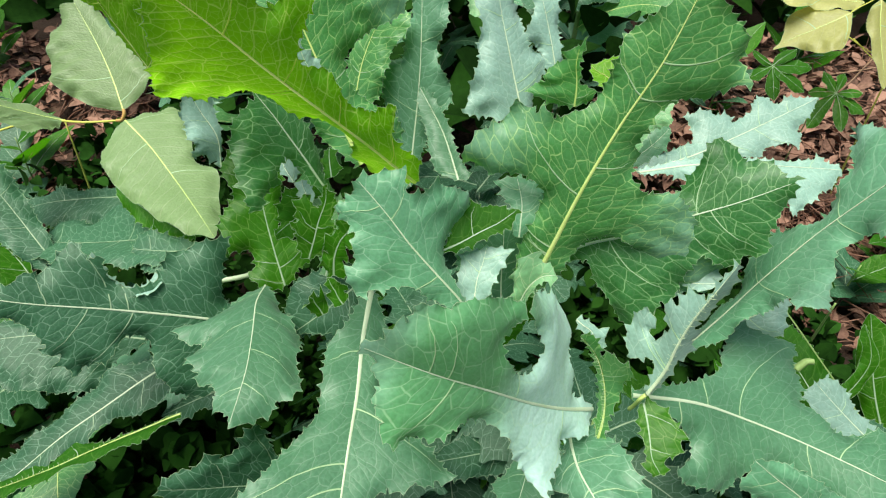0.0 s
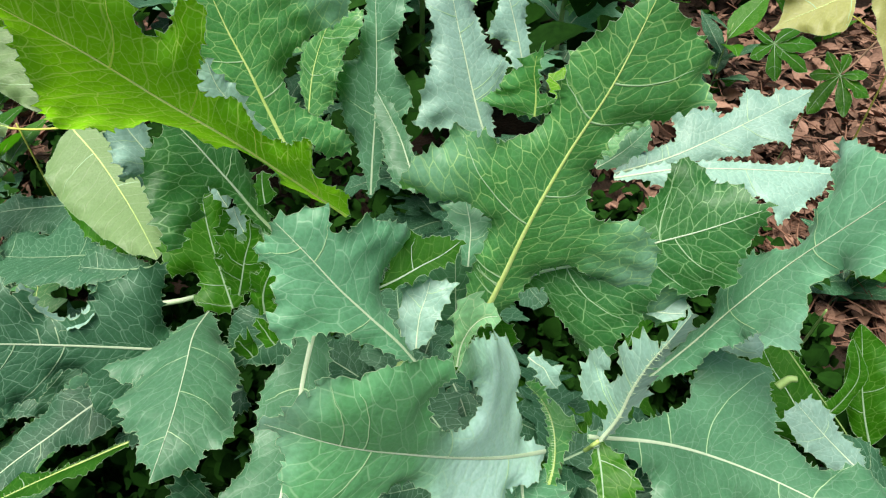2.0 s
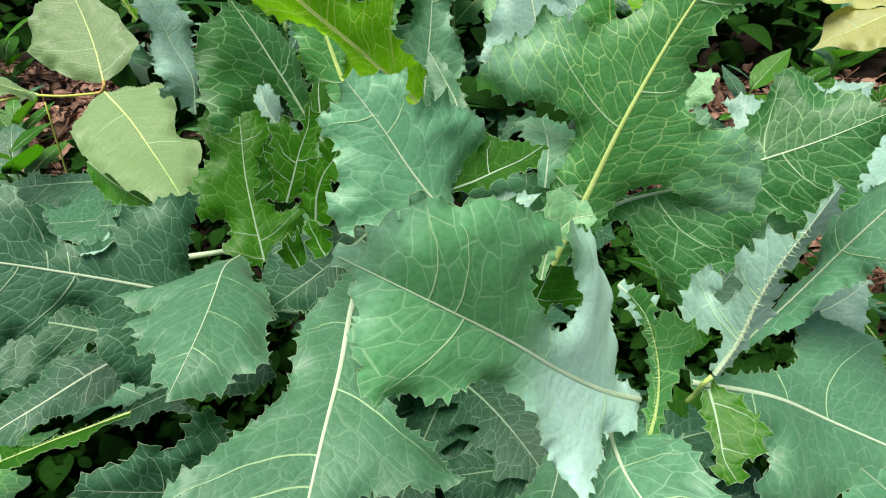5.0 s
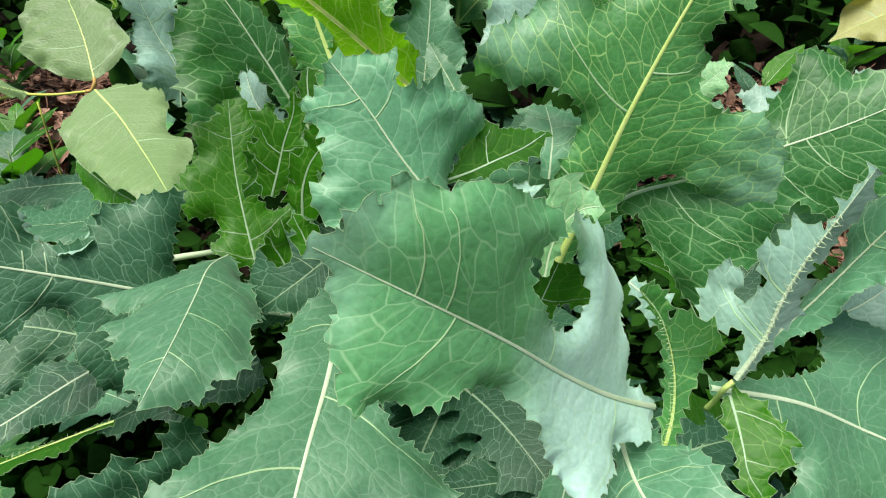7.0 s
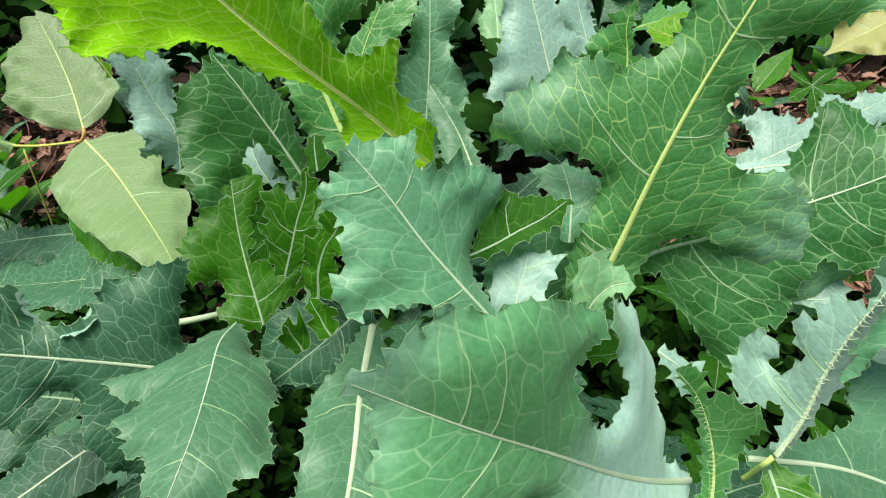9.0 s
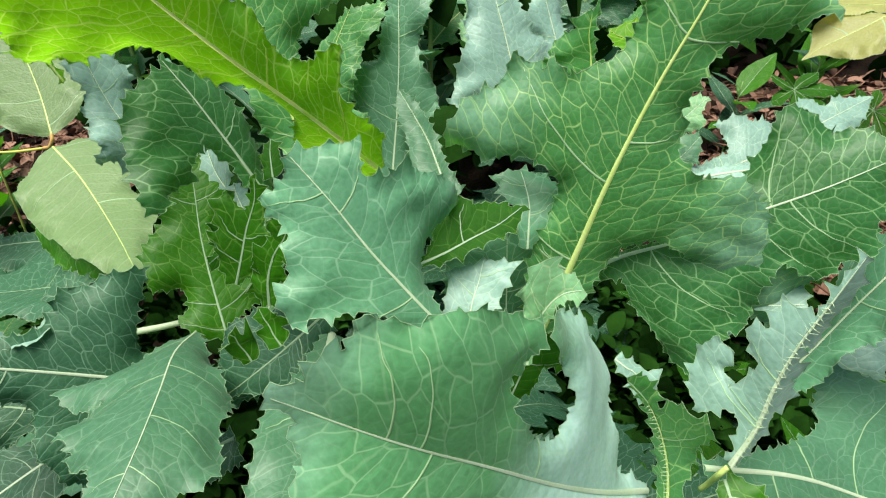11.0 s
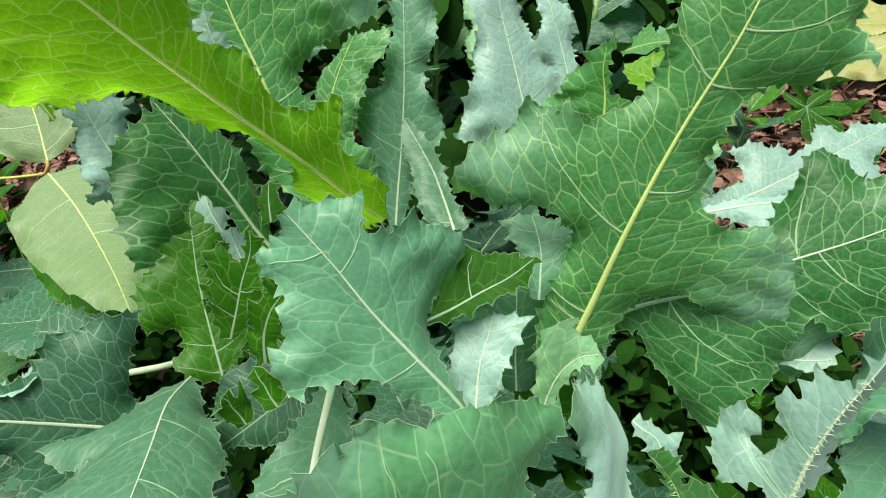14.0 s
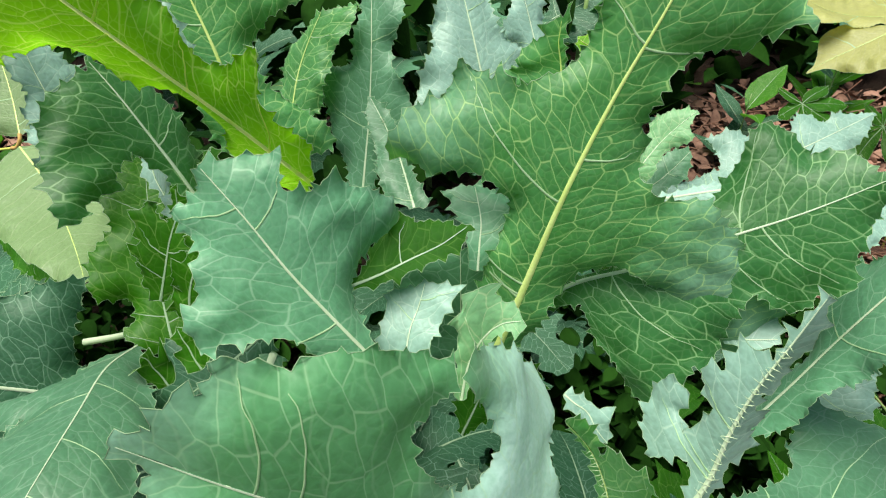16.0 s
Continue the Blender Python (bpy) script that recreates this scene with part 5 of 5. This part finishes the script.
leaf(front_plant, 'white', ((0.022, 0.280, 0.389), (0.023, 0.288, 0.396), (0.025, 0.296, 0.405), (0.029, 0.305, 0.412), (0.032, 0.313, 0.420)),
     (-0.10, -0.50, 0.86), 0.12, 0.9,
     ((6.5, 20.5), (49.5, 29.5), (79, 34.5), (86.5, 25.5), (90.5, 13)),
     ((20.5, -21), (46, -24), (66.5, -28), (86, -31.5), (102.5, -36.5), (102.5, -15.5)))
leaf(side_plant, 'deep', ((0.049, 0.325, 0.289), (0.057, 0.332, 0.305), (0.064, 0.338, 0.321), (0.071, 0.345, 0.337), (0.078, 0.352, 0.352)),
     (-0.34, -0.79, 0.51), 0.10, 1.4,
     ((22, 16), (49, 22), (76, 20), (99, 13)),
     ((27, -14), (48, -15), (56, -34), (69, -44), (83, -33), (87, -14)))
stalk(side_plant, 'petiole', RIB_YELLOW, ((0.137, 0.237, 0.328), (0.138, 0.234, 0.338), (0.137, 0.229, 0.352), (0.140, 0.229, 0.358)), 3, 2.8)
leaf(grass, 'olive', ((0.416, 0.343, 0.185), (0.428, 0.351, 0.200), (0.437, 0.361, 0.217), (0.435, 0.372, 0.235), (0.427, 0.383, 0.252)),
     (0.00, -0.84, 0.54), 0.20, 1.0,
     ((4, 10), (29, 11), (62, 10), (87, 11)),
     ((3, -8), (28, -10), (57, -9), (80, -4)), tooth=0.0003, ripple=0.0012)
stalk(grass, 'pod', STALK, ((0.354, 0.350, 0.222), (0.359, 0.352, 0.227), (0.363, 0.353, 0.231), (0.369, 0.352, 0.232)), 8, 6)
leaf(front_plant, 'white', ((-0.070, 0.352, 0.504), (-0.077, 0.357, 0.519), (-0.084, 0.358, 0.530), (-0.090, 0.360, 0.541), (-0.093, 0.364, 0.554)),
     (0.20, -0.45, 0.87), 0.15, 0.7,
     ((20, 7), (49, 7), (65, 19), (74.5, 22), (81.5, 18), (90, 11)),
     ((15.5, -7.5), (27, -7.5), (50.5, -13.5), (72, -12.5), (87, -3)))
leaf(back_plant, 'teal', ((0.136, 0.973, 0.360), (0.184, 1.000, 0.381), (0.227, 1.023, 0.395), (0.268, 1.045, 0.409), (0.311, 1.071, 0.428)),
     (-0.10, -0.60, 0.80), 0.1, 2.0,
     ((1, 8), (13.5, 9), (29.5, 8.5), (42, 18.5), (69, 16), (94, 17.5)),
     ((0.5, -11.5), (18, -18.5), (32.5, -26), (48, -26.5), (59.5, -38), (79, -30), (97.5, -13.5)))
leaf(back_plant, 'pale', ((0.067, 0.927, 0.331), (0.070, 0.963, 0.357), (0.069, 1.000, 0.384), (0.068, 1.037, 0.412), (0.074, 1.076, 0.442)),
     (0.10, -0.80, 0.60), 0.1, 1.6,
     ((11.5, 10), (38, 15), (55, 7.5), (75, 14.5), (91.5, 9)),
     ((17, -9), (37.5, -13.5), (55, -9.5), (79, -18), (95.5, -10)))
leaf(side_plant, 'white', ((0.098, 0.280, 0.378), (0.103, 0.277, 0.375), (0.109, 0.275, 0.371), (0.113, 0.270, 0.365), (0.118, 0.267, 0.359)),
     (-0.20, -0.50, 0.84), 0.1, 0.8,
     ((29.5, 17.5), (40, 14), (55.5, 16.5), (64.5, 28.5), (84, 16.5)),
     ((18.5, -8), (48.5, -18), (76, -18)))
leaf(front_plant, 'pale', ((-0.069, 0.358, 0.424), (-0.080, 0.360, 0.422), (-0.092, 0.360, 0.419), (-0.104, 0.359, 0.414), (-0.115, 0.356, 0.407)),
     (-0.10, -0.50, 0.86), 0.25, 0.8,
     ((21, 15.5), (45.5, 7), (61, 24), (91, 22.5)),
     ((22.5, -11.5), (52.5, -16), (72.5, -21.5), (90, -14.5)))
leaf(front_plant, 'teal', ((-0.141, 0.327, 0.262), (-0.167, 0.323, 0.251), (-0.198, 0.320, 0.239), (-0.233, 0.314, 0.225), (-0.271, 0.306, 0.208)),
     (0.00, -0.45, 0.89), 0.1, 2.4,
     ((0.5, 11.5), (21.5, 13.5), (52.5, 7), (61, 6), (56.5, 15.5), (74.5, 6.5), (90.5, 8)),
     ((3, -5), (24.5, -5.5), (56.5, -5), (70.5, -6), (84.5, -4), (95, -2.5)))
leaf(front_plant, 'olive', ((-0.097, 0.306, 0.415), (-0.092, 0.309, 0.429), (-0.087, 0.313, 0.444), (-0.081, 0.317, 0.458), (-0.079, 0.319, 0.470)),
     (0.03, -0.66, 0.75), 0.25, 1.2,
     ((5.5, 12.5), (17, 20), (27.5, 20), (36, 28), (45.5, 21.5), (55.5, 28), (71.5, 27), (77.5, 18.5), (66, 17.5), (64, 4), (76.5, 3.5), (94, 4)),
     ((17, -11), (34.5, -12), (48.5, -21.5), (55.5, -22), (57.5, -12.5), (70.5, -12.5), (83, -9.5), (92.5, -2.5)))
leaf(front_plant, 'olive', ((-0.078, 0.294, 0.410), (-0.076, 0.296, 0.425), (-0.071, 0.298, 0.438), (-0.064, 0.298, 0.448), (-0.059, 0.299, 0.460)),
     (0.03, -0.66, 0.75), 0.3, 1.4,
     ((-0.5, 6), (19.5, 16), (26, 8.5), (38.5, 16.5), (51.5, 12), (62.5, 9), (74, 18), (90, 15), (103, 14.5), (108.5, 9)),
     ((-1, -10.5), (7, -18.5), (23, -9.5), (34, -17), (49.5, -8), (66, -20.5), (73, -8.5), (82.5, -16.5), (94, -8)))
leaf(front_plant, 'olive', ((-0.084, 0.270, 0.395), (-0.086, 0.271, 0.400), (-0.088, 0.271, 0.405), (-0.089, 0.271, 0.410), (-0.091, 0.270, 0.413)),
     (0.03, -0.66, 0.75), 0.2, 0.8,
     ((8.5, 16.5), (30.5, 30.5), (67.5, 25), (91, 15.5)),
     ((9.5, -25.5), (37, -37), (67, -39.5), (67.5, -18.5), (84.5, -10.5)))
leaf(front_plant, 'olive', ((-0.071, 0.278, 0.397), (-0.074, 0.280, 0.402), (-0.076, 0.282, 0.407), (-0.078, 0.283, 0.411), (-0.080, 0.285, 0.416)),
     (0.03, -0.66, 0.75), 0.2, 0.8,
     ((11.5, 21), (38.5, 25), (53.5, 11.5), (84, 13)),
     ((11, -30), (38, -23), (52, -35.5), (69.5, -21.5), (93, -17.5)))
leaf(back_plant, 'pale', ((0.196, 0.539, 0.356), (0.208, 0.546, 0.371), (0.221, 0.553, 0.385), (0.234, 0.557, 0.397), (0.248, 0.561, 0.408)),
     (-0.10, -0.60, 0.79), 0.15, 0.9,
     ((10, 11), (25, 11.5), (44, 13.5), (59.5, 24), (86, 15.5)),
     ((13.5, -16.5), (29.5, -11), (49, -11.5), (74, -21.5), (82.5, -8)))
leaf(back_plant, 'dull', ((0.204, 0.562, 0.322), (0.219, 0.566, 0.330), (0.234, 0.571, 0.339), (0.248, 0.578, 0.349), (0.260, 0.584, 0.360)),
     (-0.10, -0.60, 0.79), 0.1, 0.9,
     ((17, 17.5), (44.5, 16.5), (74.5, 20.5), (91, 15)),
     ((24.5, -13.5), (52.5, -18), (72, -18.5), (88, -10)))
# -- end of leaves

# ---- lower leaves of the lettuces, and more lettuces behind ----
rnd = np.random.RandomState(7)
# lower leaves take the darker blades, so their shade is painted in
for plant, foot, height, number, reach in ((front_plant, (0.0, 0.355), 0.20, 34, 0.21), (side_plant, (0.145, 0.29), 0.17, 22, 0.19), (back_plant, (0.045, 0.635), 0.22, 18, 0.20)):
    for k in range(number):
        h = 0.03 + height * (k + 0.5) / number
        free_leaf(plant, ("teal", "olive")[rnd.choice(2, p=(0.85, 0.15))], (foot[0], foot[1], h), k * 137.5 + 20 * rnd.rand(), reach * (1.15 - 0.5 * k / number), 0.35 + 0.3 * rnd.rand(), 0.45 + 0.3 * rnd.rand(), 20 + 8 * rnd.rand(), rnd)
for x, y, height, number in ((-0.28, 0.92, 0.36, 14), (0.22, 1.02, 0.42, 15), (-0.02, 1.18, 0.45, 14), (0.52, 1.55, 0.5, 14), (-0.62, 1.25, 0.38, 12), (-0.46, 0.42, 0.16, 10)):
    plant = plant_thing("wild_lettuce", "smaller blue-green wild lettuce among the weeds", "plant", (x, y, 0.0), (x + 0.02, y, height), 0.007, STALK)
    for k in range(number):
        h = 0.04 + (height - 0.04) * (k + 0.5) / number
        free_leaf(plant, ("teal", "blue", "green")[rnd.randint(3)], (x + 0.02 * h / height, y, h), k * 137.5 + 25 * rnd.rand(), 0.12 + 0.10 * rnd.rand(), 0.6 + 0.5 * rnd.rand(), 0.4 + 0.4 * rnd.rand(), 18 + 8 * rnd.rand(), rnd)

# ---- weeds round about ----
for x, y, height, number, size in ((-0.95, 1.15, 0.12, 9, 0.09), (-0.80, 0.92, 0.14, 9, 0.10), (-1.15, 1.45, 0.2, 11, 0.10), (-0.72, 0.62, 0.12, 8, 0.09), (0.92, 1.45, 0.24, 12, 0.10), (0.62, 1.22, 0.18, 10, 0.08), (1.10, 1.05, 0.16, 9, 0.09), (0.62, 0.62, 0.10, 8, 0.08), (0.74, 0.70, 0.10, 7, 0.07), (0.36, 0.30, 0.10, 8, 0.09), (0.10, 0.08, 0.10, 7, 0.07), (0.28, 0.52, 0.16, 10, 0.08)):
    plant = plant_thing("weed", "small green weed with plain oval leaves on the soil", "weed", (x, y, 0.0), (x + 0.01, y + 0.01, height), 0.002, STALK)
    for k in range(number):
        simple_leaf(plant, ("olive", "deep", "teal")[rnd.randint(3)], (x + 0.01 * k / number, y + 0.01 * k / number, 0.02 + (height - 0.02) * k / number), k * 137.5 + 30 * rnd.rand(), size * (0.7 + 0.6 * rnd.rand()), 0.5 + 0.5 * rnd.rand(), 0.5 * rnd.rand(), 18 + 10 * rnd.rand(), rnd)


def bent_sheets(name, material, number, spots, sizes, heights, tilt, label, category, shape=1.0):
    """Many small curled leaves in one mesh, strewn within spots of (x, y, radius)."""
    verts, faces = [], []
    shares = np.array([r * r for _, _, r in spots])
    shares = shares / shares.sum()
    for i in range(number):
        x, y, r = spots[rnd.choice(len(spots), p=shares)]
        a, d = rnd.rand() * 6.283, r * math.sqrt(rnd.rand())
        size = sizes[0] + (sizes[1] - sizes[0]) * rnd.rand()
        turn = Euler((tilt * rnd.randn(), tilt * rnd.randn(), rnd.rand() * 6.283)).to_matrix()
        at = Vector((x + d * math.cos(a), y + d * math.sin(a), heights[0] + (heights[1] - heights[0]) * rnd.rand()))
        curl, start = 0.25 + 0.5 * rnd.rand(), len(verts)
        for u, half in ((-0.5, 0.02), (-0.38, 0.14), (-0.2, 0.23), (0.0, 0.26), (0.2, 0.22), (0.38, 0.11), (0.5, 0.01)):
            for w in (-1, 0, 1):
                verts.append(at + turn @ Vector((u * size, w * half * shape * size, size * (curl * half * abs(w) - 0.4 * curl * u * u))))
        for k in range(6):
            for j in range(2):
                b = start + 3 * k + j
                faces.append((b, b + 3, b + 4, b + 1))
    me = bpy.data.meshes.new(name)
    me.from_pydata(verts, [], faces)
    return tagged(part_of(name, me, material), label, category, kind="stuff")


GROUND_SPOTS = ((0.85, 0.85, 0.40), (0.95, 1.2, 0.5), (-1.05, 1.2, 0.5), (-0.95, 0.7, 0.35), (0.42, 0.80, 0.18), (0.42, 1.15, 0.2), (-0.45, 0.20, 0.15))
bent_sheets("leaf_litter", LITTER, 5900, GROUND_SPOTS, (0.01, 0.055), (0.012, 0.05), 0.45, "reddish brown dead leaves strewn over the soil", "leaf litter")
bent_sheets("undergrowth", SHADE_UNDERGROWTH, 9500, ((1.05, 2.15, 0.4), (0.95, 1.75, 0.28), (-0.1, 1.05, 0.42), (-0.35, 1.5, 0.5), (0.25, 1.5, 0.35), (-0.2, 2.6, 0.9), (0.9, 2.6, 0.9), (-1.4, 2.2, 0.7), (1.9, 2.2, 0.8), (0.2, 3.8, 1.4), (-2.2, 3.2, 1.2), (0.1, 1.75, 0.45)), (0.05, 0.13), (0.02, 0.5), 0.7, "dense green weeds in the distance, darkened in colour for shade", "undergrowth", 1.2)
bent_sheets("ground_cover", SHADE_UNDERGROWTH, 12000, ((-0.28, 0.25, 0.28), (0.0, 0.12, 0.35), (0.38, 0.28, 0.28), (-0.5, 0.45, 0.25), (0.0, 0.45, 0.45), (0.35, 0.6, 0.2), (-0.55, 0.85, 0.2)), (0.012, 0.042), (0.015, 0.13), 0.7, "low green weeds under the leaves, coloured near black for shade", "undergrowth", 1.3)


def strewn_straws(name, material, number, spots, lengths, label):
    pieces = []
    for i in range(number):
        x, y, r = spots[rnd.randint(len(spots))]
        a, d, turn = rnd.rand() * 6.283, r * math.sqrt(rnd.rand()), rnd.rand() * 6.283
        long = lengths[0] + (lengths[1] - lengths[0]) * rnd.rand()
        at = np.array([x + d * math.cos(a), y + d * math.sin(a), 0.02 + 0.05 * rnd.rand()])
        way = np.array([math.cos(turn), math.sin(turn), 0.35 * rnd.randn()])
        side = np.array([-way[1], way[0], 0.3]) * 0.25 * rnd.randn()
        q = np.linspace(-0.5, 0.5, 5)[:, None]
        pieces.append(tube(at + long * (way * q + side * (q * q)), np.array([0.8, 1.0, 1.0, 0.8, 0.3]) * (0.0007 + 0.0012 * rnd.rand()), 4))
    return tagged(part_of(name, mesh_of(name, pieces), material), label, "litter", kind="stuff")


strewn_straws("dry_straw", STRAW, 1500, ((0.72, 0.70, 0.25), (0.95, 1.1, 0.5), (-1.05, 1.2, 0.5)), (0.04, 0.14), "dry reddish stalks and needles lying on the soil")
